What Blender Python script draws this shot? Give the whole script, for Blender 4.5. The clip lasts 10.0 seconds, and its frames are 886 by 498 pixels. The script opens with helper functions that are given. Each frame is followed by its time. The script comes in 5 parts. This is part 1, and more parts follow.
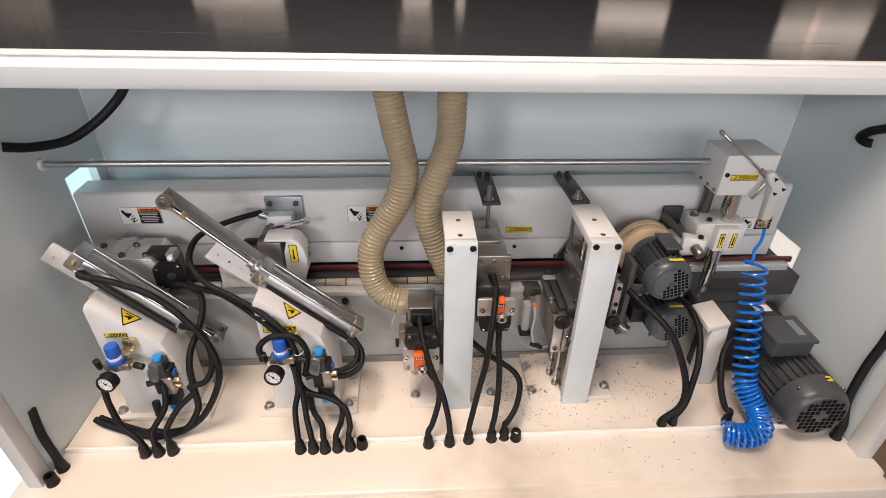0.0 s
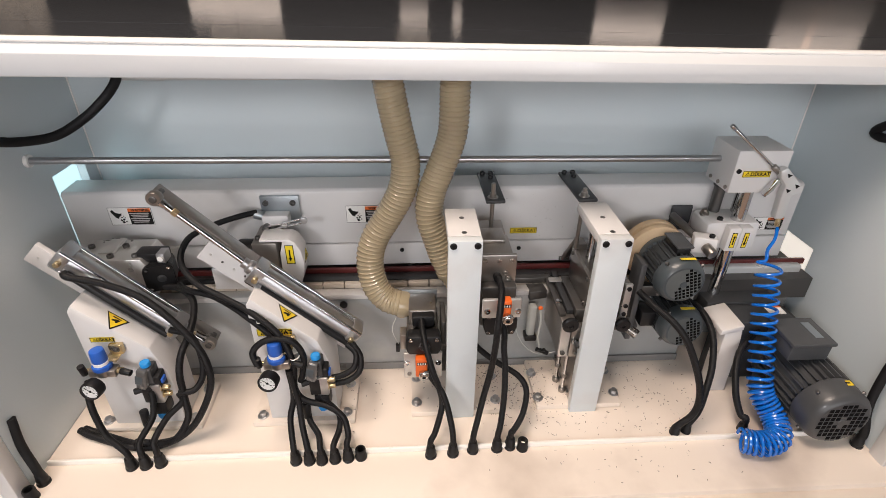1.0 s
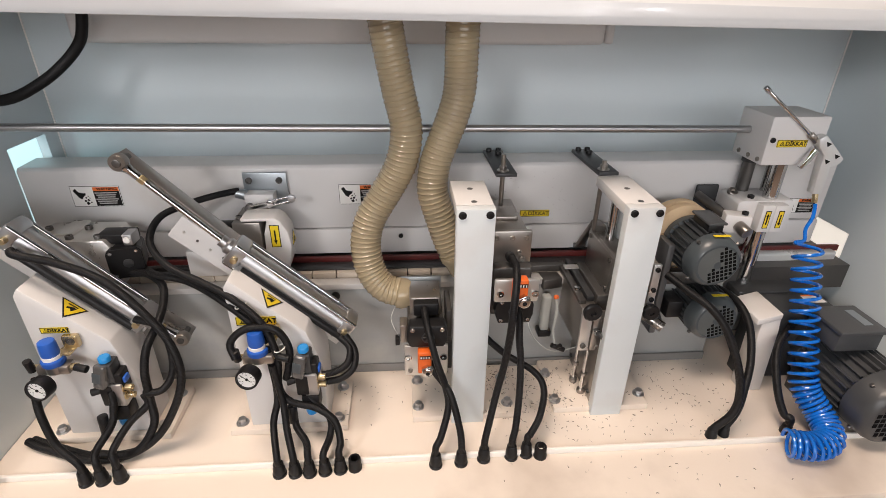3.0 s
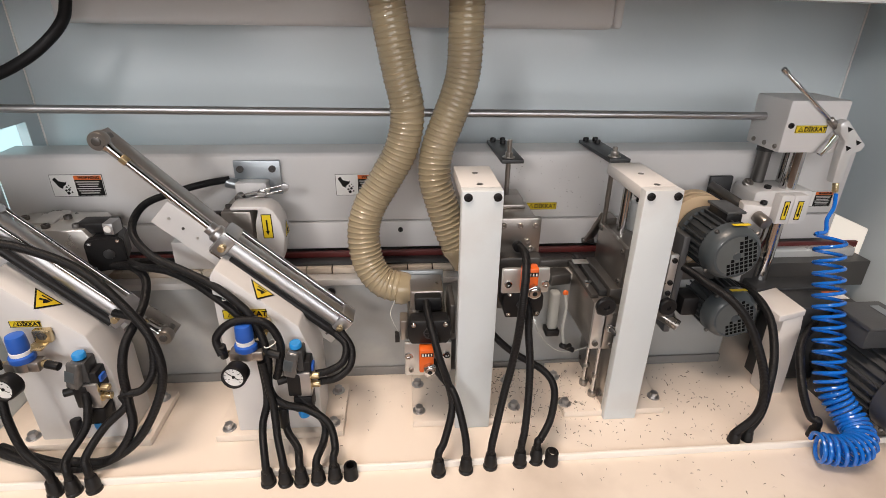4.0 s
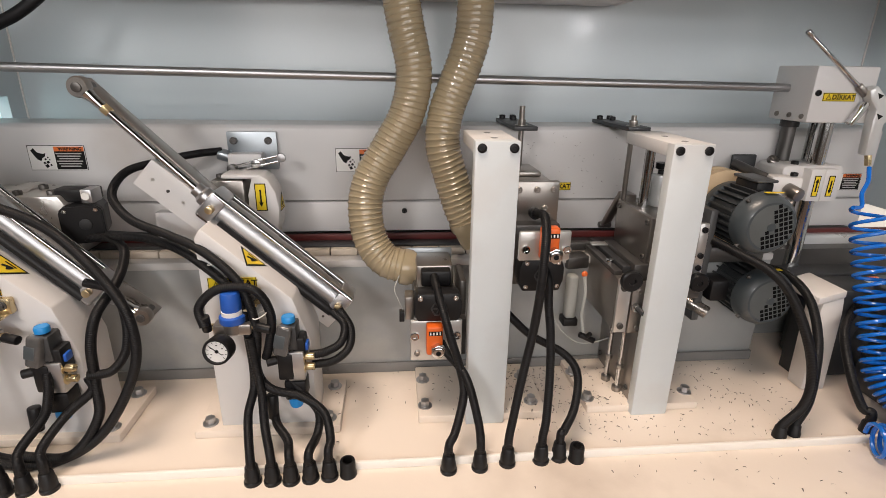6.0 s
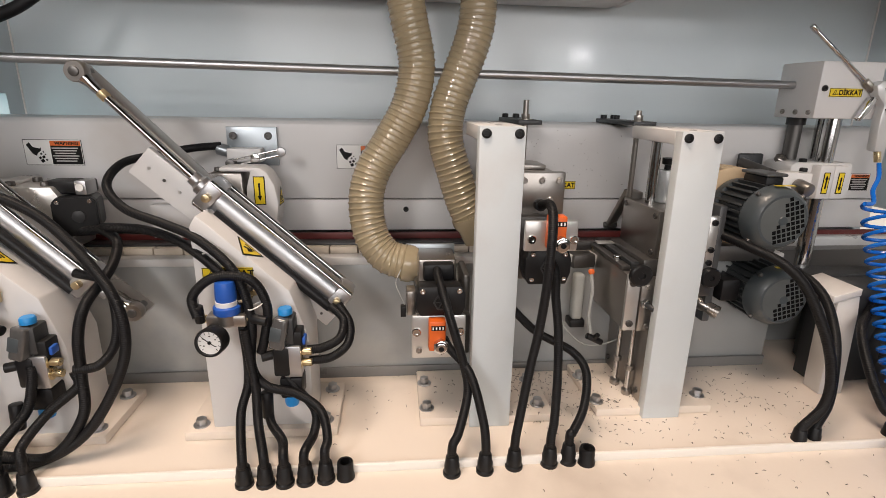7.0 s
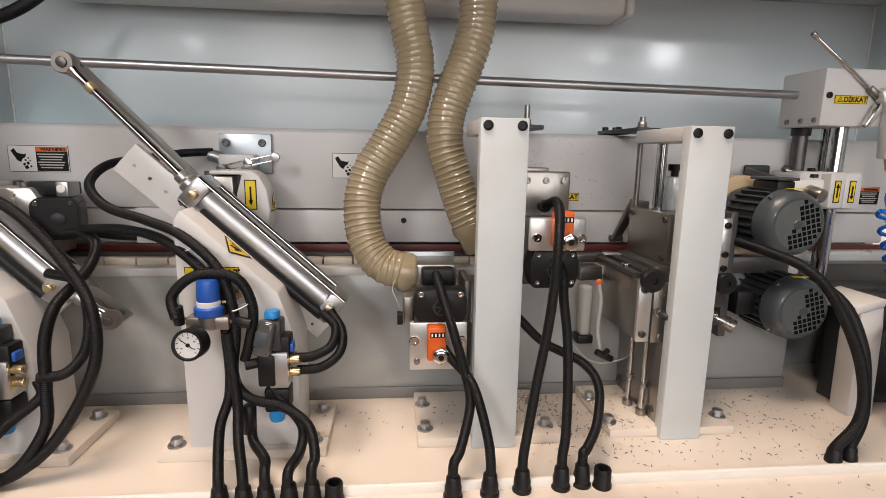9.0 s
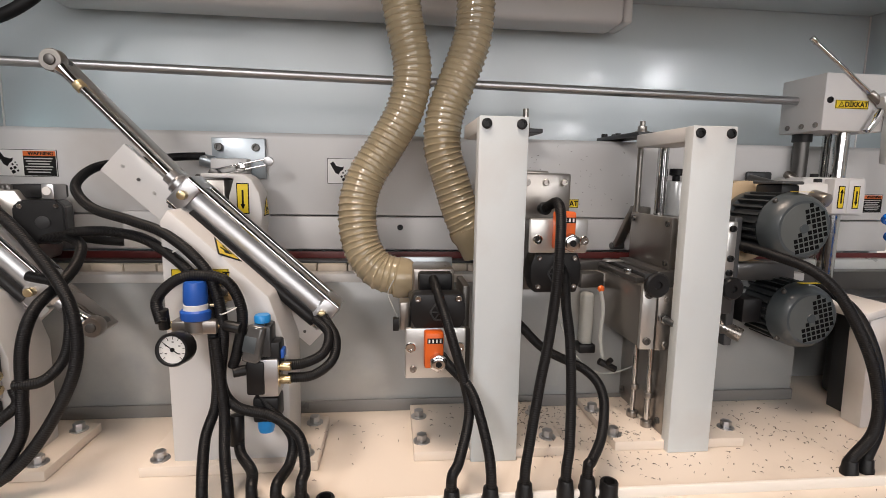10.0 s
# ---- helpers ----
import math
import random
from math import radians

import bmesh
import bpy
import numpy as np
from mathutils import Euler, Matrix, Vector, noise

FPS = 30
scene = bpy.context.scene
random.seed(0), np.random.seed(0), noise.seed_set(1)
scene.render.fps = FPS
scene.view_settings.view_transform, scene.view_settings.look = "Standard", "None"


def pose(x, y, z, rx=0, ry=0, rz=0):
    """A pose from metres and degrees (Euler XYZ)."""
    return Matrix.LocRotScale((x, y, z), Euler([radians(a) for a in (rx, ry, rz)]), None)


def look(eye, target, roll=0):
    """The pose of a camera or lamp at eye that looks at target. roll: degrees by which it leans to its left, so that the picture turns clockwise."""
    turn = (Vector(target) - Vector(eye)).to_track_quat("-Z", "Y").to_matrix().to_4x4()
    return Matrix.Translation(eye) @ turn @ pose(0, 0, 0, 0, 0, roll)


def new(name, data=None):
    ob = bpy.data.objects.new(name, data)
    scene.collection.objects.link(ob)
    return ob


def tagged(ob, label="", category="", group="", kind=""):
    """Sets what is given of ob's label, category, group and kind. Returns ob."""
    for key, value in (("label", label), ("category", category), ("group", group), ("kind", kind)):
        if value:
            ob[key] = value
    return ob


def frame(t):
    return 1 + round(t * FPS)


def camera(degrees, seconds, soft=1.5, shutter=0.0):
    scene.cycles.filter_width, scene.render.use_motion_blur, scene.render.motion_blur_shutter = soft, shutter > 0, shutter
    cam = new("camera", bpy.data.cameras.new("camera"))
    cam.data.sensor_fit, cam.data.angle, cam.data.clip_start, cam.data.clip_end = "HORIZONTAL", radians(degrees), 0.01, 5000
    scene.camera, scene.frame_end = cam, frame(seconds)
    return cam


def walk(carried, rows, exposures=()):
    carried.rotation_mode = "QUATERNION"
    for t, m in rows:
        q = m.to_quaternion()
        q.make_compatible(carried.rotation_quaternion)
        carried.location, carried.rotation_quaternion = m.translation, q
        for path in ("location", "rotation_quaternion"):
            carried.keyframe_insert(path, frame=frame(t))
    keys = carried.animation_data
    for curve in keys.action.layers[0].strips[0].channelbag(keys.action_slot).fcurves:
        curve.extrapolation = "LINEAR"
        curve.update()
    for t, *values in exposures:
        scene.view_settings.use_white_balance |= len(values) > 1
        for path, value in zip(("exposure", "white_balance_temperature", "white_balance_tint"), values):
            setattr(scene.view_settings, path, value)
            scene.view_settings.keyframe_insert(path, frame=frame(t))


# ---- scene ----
cam = camera(81.4, 10.0, soft=0.8)
PATH = [
    (0, (-0.1554, -0.8302, 0.9870), (-0.0294, 1.5274, -0.5166), 0.6),
    (0.5, (-0.1568, -0.8232, 0.9646), (-0.0294, 1.5610, -0.4998), 0.5),
    (1, (-0.1652, -0.8106, 0.9352), (-0.0224, 1.5918, -0.4956), 0.6),
    (1.5, (-0.1708, -0.7980, 0.9016), (-0.0196, 1.6240, -0.4956), 0.6),
    (2, (-0.1792, -0.7826, 0.8638), (-0.0098, 1.6576, -0.4970), 0.7),
    (2.5, (-0.1834, -0.7686, 0.8274), (-0.0014, 1.6898, -0.5012), 0.7),
    (4, (-0.1974, -0.7252, 0.7140), (0.0238, 1.8046, -0.4690), 0.9),
    (4.5, (-0.2016, -0.7168, 0.6762), (0.0266, 1.8368, -0.4494), 0.9),
    (5, (-0.2072, -0.7112, 0.6342), (0.0294, 1.8690, -0.4298), 0.9),
    (5.5, (-0.2114, -0.7056, 0.5978), (0.0322, 1.8970, -0.4046), 0.9),
    (7, (-0.2184, -0.6958, 0.5040), (0.0336, 1.9810, -0.2800), 1),
    (7.5, (-0.2184, -0.6902, 0.4802), (0.0350, 2.0034, -0.2380), 1),
    (8, (-0.2198, -0.6846, 0.4564), (0.0392, 2.0272, -0.1904), 1),
    (8.5, (-0.2184, -0.6790, 0.4368), (0.0420, 2.0496, -0.1386), 0.9),
    (9, (-0.2184, -0.6706, 0.4228), (0.0504, 2.0706, -0.0812), 1),
    (9.5, (-0.2184, -0.6636, 0.4088), (0.0574, 2.0888, -0.0322), 0.9),
    (10, (-0.2170, -0.6524, 0.3934), (0.0686, 2.1070, 0.0084), 1),
]
walk(cam, [(t, look(eye, target, roll)) for t, eye, target, roll in PATH],
     [(0, 0.0, 6250, 10), (2.5, -0.02, 6300, 10), (4.5, -0.07, 6450, 10), (8.5, -0.13, 6500, 10), (10, -0.12, 6450, 10)])

# ---- light ----
world = bpy.data.worlds.new("world")
scene.world = world
world.use_nodes = True
world.node_tree.nodes["Background"].inputs["Color"].default_value = (0.62, 0.70, 0.80, 1)
world.node_tree.nodes["Background"].inputs["Strength"].default_value = 0.35


def area_lamp(name, eye, target, size, watts, colour):
    data = bpy.data.lights.new(name, "AREA")
    data.shape, data.size, data.size_y = "RECTANGLE", size[0], size[1]
    data.energy, data.color = watts, colour
    ob = new(name, data)
    ob.matrix_world = look(eye, target)
    return tagged(ob, kind="structure")


WARM, NEUTRAL, PALE = (1.0, 0.80, 0.65), (1.0, 0.955, 0.93), (1.0, 0.945, 0.92)
area_lamp("area_lamp", (-1.9, -3.2, 1.95), (-0.05, 0.2, 0.30), (0.6, 0.6), 44, NEUTRAL)
area_lamp("area_lamp", (-0.65, -0.5, 3.1), (0.05, -0.05, 0.0), (1.2, 1.0), 100, WARM)
# Broad unseen fill, stands in for the bright surroundings facing the cabinet.
area_lamp("area_lamp", (0.1, -4.2, 1.25), (-0.1, 0.4, 0.50), (3.6, 2.0), 76, PALE)
scene.view_settings.exposure = 0.0

# ---- materials ----


def mat(name, colour, rough=0.5, metal=0.0, var=0.10, scale=9.0, grain=90.0, bump=0.05, coat=0.0, stain=None, stain_at=0.62, stretch=(1, 1, 1), spec=0.5):
    """A painted, plastic or metal surface: two scales of colour variation, uneven gloss and fine relief."""
    m = bpy.data.materials.new(name)
    m.use_nodes = True
    nt = m.node_tree
    n, link = nt.nodes, nt.links.new
    b = n["Principled BSDF"]
    b.inputs["Metallic"].default_value, b.inputs["Coat Weight"].default_value = metal, coat
    b.inputs["Specular IOR Level"].default_value = spec
    b.inputs["Coat Roughness"].default_value = 0.08
    tc, mp = n.new("ShaderNodeTexCoord"), n.new("ShaderNodeMapping")
    mp.inputs["Scale"].default_value = stretch
    link(tc.outputs["Object"], mp.inputs["Vector"])

    def noise_tex(s, d):
        t = n.new("ShaderNodeTexNoise")
        t.inputs["Scale"].default_value, t.inputs["Detail"].default_value = s, d
        link(mp.outputs["Vector"], t.inputs["Vector"])
        return t.outputs["Fac"]

    big, small = noise_tex(scale, 5), noise_tex(grain, 3)

    def mix(f, a, c):
        x = n.new("ShaderNodeMix")
        x.data_type = "RGBA"
        if isinstance(f, float):
            x.inputs[0].default_value = f
        else:
            link(f, x.inputs[0])
        for i, v in ((6, a), (7, c)):
            if isinstance(v, tuple):
                x.inputs[i].default_value = (*v, 1)
            else:
                link(v, x.inputs[i])
        return x.outputs[2]

    lo = tuple(c * (1 - var) for c in colour)
    hi = tuple(min(1, c * (1 + var * 0.6)) for c in colour)
    col = mix(big, lo, hi)
    col = mix(small, col, mix(0.5, col, tuple(c * (1 - 0.6 * var) for c in colour)))
    if stain:
        ramp = n.new("ShaderNodeMapRange")
        ramp.inputs["From Min"].default_value, ramp.inputs["From Max"].default_value = stain_at, stain_at + 0.16
        link(noise_tex(scale * 0.6, 8), ramp.inputs["Value"])
        col = mix(ramp.outputs["Result"], col, stain)
    link(col, b.inputs["Base Color"])
    r = n.new("ShaderNodeMapRange")
    r.inputs["To Min"].default_value, r.inputs["To Max"].default_value = max(0.02, rough * 0.75), min(1, rough * 1.25)
    link(big, r.inputs["Value"])
    link(r.outputs["Result"], b.inputs["Roughness"])
    if bump:
        bp = n.new("ShaderNodeBump")
        bp.inputs["Strength"].default_value, bp.inputs["Distance"].default_value = bump, 0.002
        link(small, bp.inputs["Height"])
        link(bp.outputs["Normal"], b.inputs["Normal"])
    return m


PAINT = mat("white_powder_coat", (0.67, 0.66, 0.655), 0.42, var=0.06, scale=5, grain=260, bump=0.04, coat=0.05, stain=(0.555, 0.515, 0.475), stain_at=0.565)
STANDP = mat("pale_grey_powder_coat", (0.645, 0.69, 0.71), 0.45, var=0.08, scale=9, grain=240, bump=0.04, coat=0.0, stain=(0.58, 0.585, 0.585), stain_at=0.52)
LITEDGE = mat("lit_edge_cream", (0.90, 0.86, 0.80), 0.30, var=0.05, scale=6, grain=200, bump=0.03)
SHEET = mat("pale_cabinet_sheet", (0.61, 0.675, 0.705), 0.20, var=0.06, scale=3, grain=220, bump=0.03, coat=0.25)
DECK = mat("cream_deck_paint", (0.79, 0.70, 0.61), 0.36, var=0.06, scale=4, grain=180, bump=0.05, coat=0.1, stain=(0.52, 0.44, 0.37), stain_at=0.56)
DARKSTRIP = mat("dark_grey_strip", (0.20, 0.195, 0.19), 0.3, var=0.15, scale=7, grain=160, bump=0.04)
BASEP = mat("grey_bed_paint", (0.35, 0.36, 0.358), 0.12, var=0.2, scale=5, grain=160, bump=0.015, coat=0.4, stain=(0.52, 0.50, 0.47), stain_at=0.55)
GREYP = mat("warm_grey_paint", (0.50, 0.49, 0.48), 0.4, var=0.06, scale=8, grain=200, bump=0.04)
STEEL = mat("ground_steel", (0.36, 0.335, 0.31), 0.30, 0.9, var=0.14, scale=14, grain=300, bump=0.05, stretch=(1, 1, 0.2))
DARKST = mat("dark_steel", (0.13, 0.125, 0.12), 0.36, 0.7, var=0.2, scale=18, grain=220, bump=0.08)
ZINCB = mat("bright_zinc_plate", (0.60, 0.59, 0.57), 0.30, 0.75, var=0.10, scale=20, grain=260, bump=0.04)
ZINC = mat("zinc_plate", (0.40, 0.44, 0.47), 0.34, 0.8, var=0.14, scale=22, grain=240, bump=0.05)
CHROME = mat("polished_chrome", (0.64, 0.64, 0.64), 0.12, 1.0, var=0.06, scale=10, grain=260, bump=0.01)
ALU = mat("satin_aluminium", (0.50, 0.50, 0.51), 0.36, 0.95, var=0.08, scale=10, grain=320, bump=0.03, stretch=(0.2, 1, 1))
BRASS = mat("nickel_brass", (0.62, 0.50, 0.30), 0.28, 0.9, var=0.12, scale=30, grain=200, bump=0.04)
BLACK = mat("black_plastic", (0.009, 0.009, 0.010), 0.42, var=0.3, scale=30, grain=260, bump=0.08, spec=0.32)
RUBBER = mat("black_conduit", (0.007, 0.007, 0.008), 0.46, var=0.3, scale=40, grain=300, bump=0.05, spec=0.26)
DARKPL = mat("charcoal_plate", (0.05, 0.052, 0.055), 0.42, 0.3, var=0.2, scale=25, grain=240, bump=0.06)
MOTOR = mat("grey_motor_enamel", (0.058, 0.070, 0.078), 0.40, var=0.12, scale=14, grain=220, bump=0.10, coat=0.1, stain=(0.25, 0.24, 0.22), stain_at=0.64)
# Dirt and shade on the polishing motor bodies, both put into a darker colour.
SHADEDBODY = mat("shaded_dirty_motor_body", (0.034, 0.038, 0.041), 0.42, var=0.3, scale=18, grain=220, bump=0.10)
MOTORD = mat("dark_motor_enamel", (0.058, 0.061, 0.065), 0.40, var=0.14, scale=14, grain=220, bump=0.10, coat=0.1)
HOSE = mat("beige_pvc_hose", (0.47, 0.39, 0.255), 0.12, var=0.28, scale=14, grain=160, bump=0.03, coat=0.9, stain=(0.36, 0.30, 0.21), stain_at=0.56)


def let_light_through(m, colour, share):
    """Thin plastic that lets part of the light through."""
    n, link = m.node_tree.nodes, m.node_tree.links.new
    t, x = n.new("ShaderNodeBsdfTranslucent"), n.new("ShaderNodeMixShader")
    t.inputs["Color"].default_value = (*colour, 1)
    x.inputs[0].default_value = share
    link(n["Principled BSDF"].outputs[0], x.inputs[1])
    link(t.outputs[0], x.inputs[2])
    link(x.outputs[0], n["Material Output"].inputs["Surface"])


let_light_through(HOSE, (0.62, 0.50, 0.28), 0.22)
BLUE = mat("blue_plastic", (0.02, 0.11, 0.50), 0.36, var=0.14, scale=30, grain=200, bump=0.04)
CYAN = mat("bright_blue_plastic", (0.02, 0.26, 0.66), 0.34, var=0.12, scale=30, grain=200, bump=0.04)
COIL = mat("blue_polyurethane", (0.008, 0.15, 0.62), 0.18, var=0.14, scale=20, grain=150, bump=0.02, coat=0.4)
ORANGE = mat("orange_plastic", (0.75, 0.13, 0.015), 0.38, var=0.10, scale=30, grain=200, bump=0.03)
YELLOW = mat("yellow_film", (0.80, 0.60, 0.02), 0.36, var=0.06, scale=30, grain=200, bump=0.01)
INK = mat("black_ink", (0.010, 0.010, 0.010), 0.5, var=0.1, scale=40, bump=0.0, spec=0.15)
GRILLE = mat("dusty_grille_plate", (0.105, 0.115, 0.115), 0.5, var=0.3, scale=26, grain=200, bump=0.06)
OPENING = mat("dark_opening", (0.006, 0.006, 0.007), 0.9, var=0.1, scale=40, bump=0.0, spec=0.05)
FILM = mat("white_film", (0.82, 0.81, 0.79), 0.34, var=0.03, scale=40, bump=0.0)
SIGNOR = mat("orange_film", (0.72, 0.16, 0.03), 0.36, var=0.05, scale=40, bump=0.0)
BUFF = mat("felt_wheel", (0.66, 0.50, 0.32), 0.9, var=0.12, scale=30, grain=320, bump=0.3)
RED = mat("dark_red_strip", (0.12, 0.02, 0.018), 0.45, var=0.25, scale=12, grain=120, bump=0.05)
PAD = mat("cream_track_pad", (0.55, 0.48, 0.40), 0.6, var=0.15, scale=25, grain=180, bump=0.1)
SMOKE = mat("smoked_top", (0.058, 0.062, 0.070), 0.11, var=0.10, scale=3, grain=170, bump=0.035, coat=0.0)
LINTEL = mat("grey_white_lintel_paint", (0.68, 0.695, 0.71), 0.22, var=0.05, scale=3, grain=220, bump=0.03, coat=0.3)
CABLE = mat("matt_black_cable", (0.008, 0.008, 0.009), 0.6, var=0.3, scale=30, grain=260, bump=0.1, spec=0.3)
SILVER = mat("silver_enamel", (0.66, 0.67, 0.67), 0.3, 0.35, var=0.08, scale=30, grain=240, bump=0.05, coat=0.2)
CARPET = mat("hall_floor", (0.33, 0.21, 0.14), 0.7, var=0.2, scale=3, grain=90, bump=0.1)
HALLW = mat("hall_wall", (0.62, 0.61, 0.60), 0.8, var=0.15, scale=0.4, grain=6, bump=0.05)
HALLC = mat("hall_ceiling", (0.07, 0.07, 0.075), 0.9, var=0.2, scale=0.5, grain=4, bump=0.0)
CHIP = mat("dark_shavings", (0.15, 0.125, 0.11), 0.7, var=0.3, scale=60, bump=0.0)
CLEARPL = mat("smoky_clear_plastic", (0.10, 0.10, 0.10), 0.08, var=0.5, scale=60, grain=200, bump=0.02, coat=0.6)
CLEAR = mat("clear_tube", (0.40, 0.41, 0.39), 0.15, var=0.05, scale=40, bump=0.0)


def glow(name, colour, strength):
    m = bpy.data.materials.new(name)
    m.use_nodes = True
    b = m.node_tree.nodes["Principled BSDF"]
    b.inputs["Base Color"].default_value = (*colour, 1)
    b.inputs["Emission Color"].default_value = (*colour, 1)
    b.inputs["Emission Strength"].default_value = strength
    return m


LAMPGLOW = glow("lamp_glow", (1.0, 0.80, 0.66), 1.4)
LAMPDIM = glow("lamp_glow_dim", (1.0, 0.78, 0.60), 0.35)
GLOWWHITE = glow("cutout_glow_white", (0.66, 0.94, 0.98), 1.0)
GLOWCREAM = glow("cutout_glow_cream", (1.0, 0.88, 0.76), 0.75)
LAMPCOOL = glow("lamp_glow_cool", (0.95, 0.97, 1.0), 60)

# ---- mesh helpers ----
V = Vector


def finish(name, bm, material, parent=None, label="", angle=35):
    bm.normal_update()
    lim = radians(angle)
    for f in bm.faces:
        f.smooth = True
    for e in bm.edges:
        e.smooth = len(e.link_faces) == 2 and e.calc_face_angle(0) < lim
    me = bpy.data.meshes.new(name)
    bm.to_mesh(me)
    bm.free()
    me.materials.append(material)
    ob = new(name, me)
    if parent is not None:
        ob.parent = parent
        ob.matrix_parent_inverse = parent.matrix_world.inverted()
    if label:
        ob["label"] = label
    return ob


def part(name, bm, material, parent, label=""):
    return finish(name, bm, material, parent, label)


def single(name, bm, material, label, category, group="", kind=""):
    return tagged(finish(name, bm, material), label, category, group, kind)


def thing(name, at, label, category, group="", kind=""):
    ob = new(name)
    ob.empty_display_size = 0.03
    ob.location = at
    ob.matrix_world = Matrix.Translation(at)
    return tagged(ob, label, category, group, kind)


def bevel(bm, geom, w, seg=2):
    if w > 0:
        ed = [e for e in {e for v in geom for e in v.link_edges} if len(e.link_faces) == 2 and e.calc_face_angle(0) > 0.5]
        bmesh.ops.bevel(bm, geom=ed, offset=w, segments=seg, affect="EDGES", profile=0.5, clamp_overlap=True)


def box(x0, x1, y0, y1, z0, z1, bev=0.0015, bm=None, m=None, seg=2):
    tmp = bmesh.new()
    mm = Matrix.LocRotScale(((x0 + x1) / 2, (y0 + y1) / 2, (z0 + z1) / 2), None, (abs(x1 - x0), abs(y1 - y0), abs(z1 - z0)))
    bmesh.ops.create_cube(tmp, size=1, matrix=mm)
    tmp.normal_update()
    bevel(tmp, list(tmp.verts), bev, seg)
    return merge(bm, tmp, m)


def merge(bm, tmp, m=None):
    if m is not None:
        tmp.transform(m)
    if bm is None:
        return tmp
    me = bpy.data.meshes.new("tmp")
    tmp.to_mesh(me)
    tmp.free()
    bm.from_mesh(me)
    bpy.data.meshes.remove(me)
    return bm


def along(p0, p1):
    """The frame whose z runs from p0 to p1, at p0."""
    d = V(p1) - V(p0)
    return Matrix.Translation(p0) @ d.to_track_quat("Z", "Y").to_matrix().to_4x4(), d.length


def cyl(p0, p1, r, seg=24, bev=0.0, r2=None, bm=None):
    m, length = along(p0, p1)
    tmp = bmesh.new()
    bmesh.ops.create_cone(tmp, cap_ends=True, segments=seg, radius1=r, radius2=r if r2 is None else r2, depth=length, matrix=Matrix.Translation((0, 0, length / 2)))
    tmp.normal_update()
    bevel(tmp, list(tmp.verts), bev, 2)
    return merge(bm, tmp, m)


def lathe(p0, p1, profile, seg=32, bm=None):
    """A turned body round the line p0 to p1: profile rows of (way along in metres, radius)."""
    m, _ = along(p0, p1)
    tmp = bmesh.new()
    rings = []
    for z, r in profile:
        rings.append([tmp.verts.new((r * math.cos(2 * math.pi * k / seg), r * math.sin(2 * math.pi * k / seg), z)) for k in range(seg)])
    for a, b in zip(rings, rings[1:]):
        for k in range(seg):
            tmp.faces.new((a[k], a[(k + 1) % seg], b[(k + 1) % seg], b[k]))
    tmp.faces.new(rings[0][::-1])
    tmp.faces.new(rings[-1])
    return merge(bm, tmp, m)


def slab(pts, y0, y1, bev=0.0015, bm=None, m=None):
    """A plate with the outline pts in x and z, from y0 to y1."""
    tmp = bmesh.new()
    a = [tmp.verts.new((x, y0, z)) for x, z in pts]
    b = [tmp.verts.new((x, y1, z)) for x, z in pts]
    tmp.faces.new(a)
    tmp.faces.new(b[::-1])
    for k in range(len(pts)):
        j = (k + 1) % len(pts)
        tmp.faces.new((a[k], b[k], b[j], a[j]))
    bmesh.ops.recalc_face_normals(tmp, faces=tmp.faces)
    tmp.normal_update()
    bevel(tmp, list(tmp.verts), bev)
    return merge(bm, tmp, m)


def smooth_line(pts, step):
    """Points at even steps along a smooth line through pts."""
    p = [V(q) for q in pts]
    p = [2 * p[0] - p[1]] + p + [2 * p[-1] - p[-2]]
    fine = []
    for i in range(1, len(p) - 2):
        for k in range(24):
            t = k / 24
            a, b, c, d = p[i - 1], p[i], p[i + 1], p[i + 2]
            fine.append(0.5 * (2 * b + (c - a) * t + (2 * a - 5 * b + 4 * c - d) * t * t + (3 * b - a - 3 * c + d) * t ** 3))
    fine.append(p[-2])
    out, left = [fine[0]], step
    for a, b in zip(fine, fine[1:]):
        seg = (b - a).length
        done = 0.0
        while seg - done >= left:
            done += left
            out.append(a.lerp(b, done / seg))
            left = step
        left -= seg - done
    out.append(fine[-1])
    return out


def tube(pts, r, step=0.006, seg=10, rib=0.0, pitch=4, spiral=0.0, bm=None, smooth=True):
    """A tube along a smooth line; rib: depth of its corrugation, pitch: rings in one rib, spiral: turns of the ribs round the tube."""
    line = smooth_line(pts, step) if smooth else [V(q) for q in pts]
    tmp = bmesh.new() if bm is None else bm
    up = V((0.13, 0.21, 1)).normalized()
    rings = []
    for i, c in enumerate(line):
        d = (line[min(i + 1, len(line) - 1)] - line[max(i - 1, 0)]).normalized()
        side = up.cross(d)
        if side.length < 1e-4:
            side = V((1, 0, 0))
        side.normalize()
        up = d.cross(side).normalized()
        ring = []
        for k in range(seg):
            a = 2 * math.pi * k / seg
            w = math.cos(2 * math.pi * (i / pitch - spiral * k / seg))
            if spiral:
                w = 2 * max(0.0, w) ** 2.2 - 1
            ring.append(tmp.verts.new(c + (r + rib * w) * (math.cos(a) * side + math.sin(a) * up)))
        rings.append(ring)
    for a, b in zip(rings, rings[1:]):
        for k in range(seg):
            tmp.faces.new((a[k], a[(k + 1) % seg], b[(k + 1) % seg], b[k]))
    tmp.faces.new(rings[0][::-1])
    tmp.faces.new(rings[-1])
    return tmp


def repeats(name, bm, material, parent, places, label=""):
    """Alike parts on one mesh, each at its own place."""
    first = part(name, bm, material, parent, label)
    first.matrix_basis = places[0]
    for m in places[1:]:
        o = first.copy()
        scene.collection.objects.link(o)
        o.matrix_basis = m


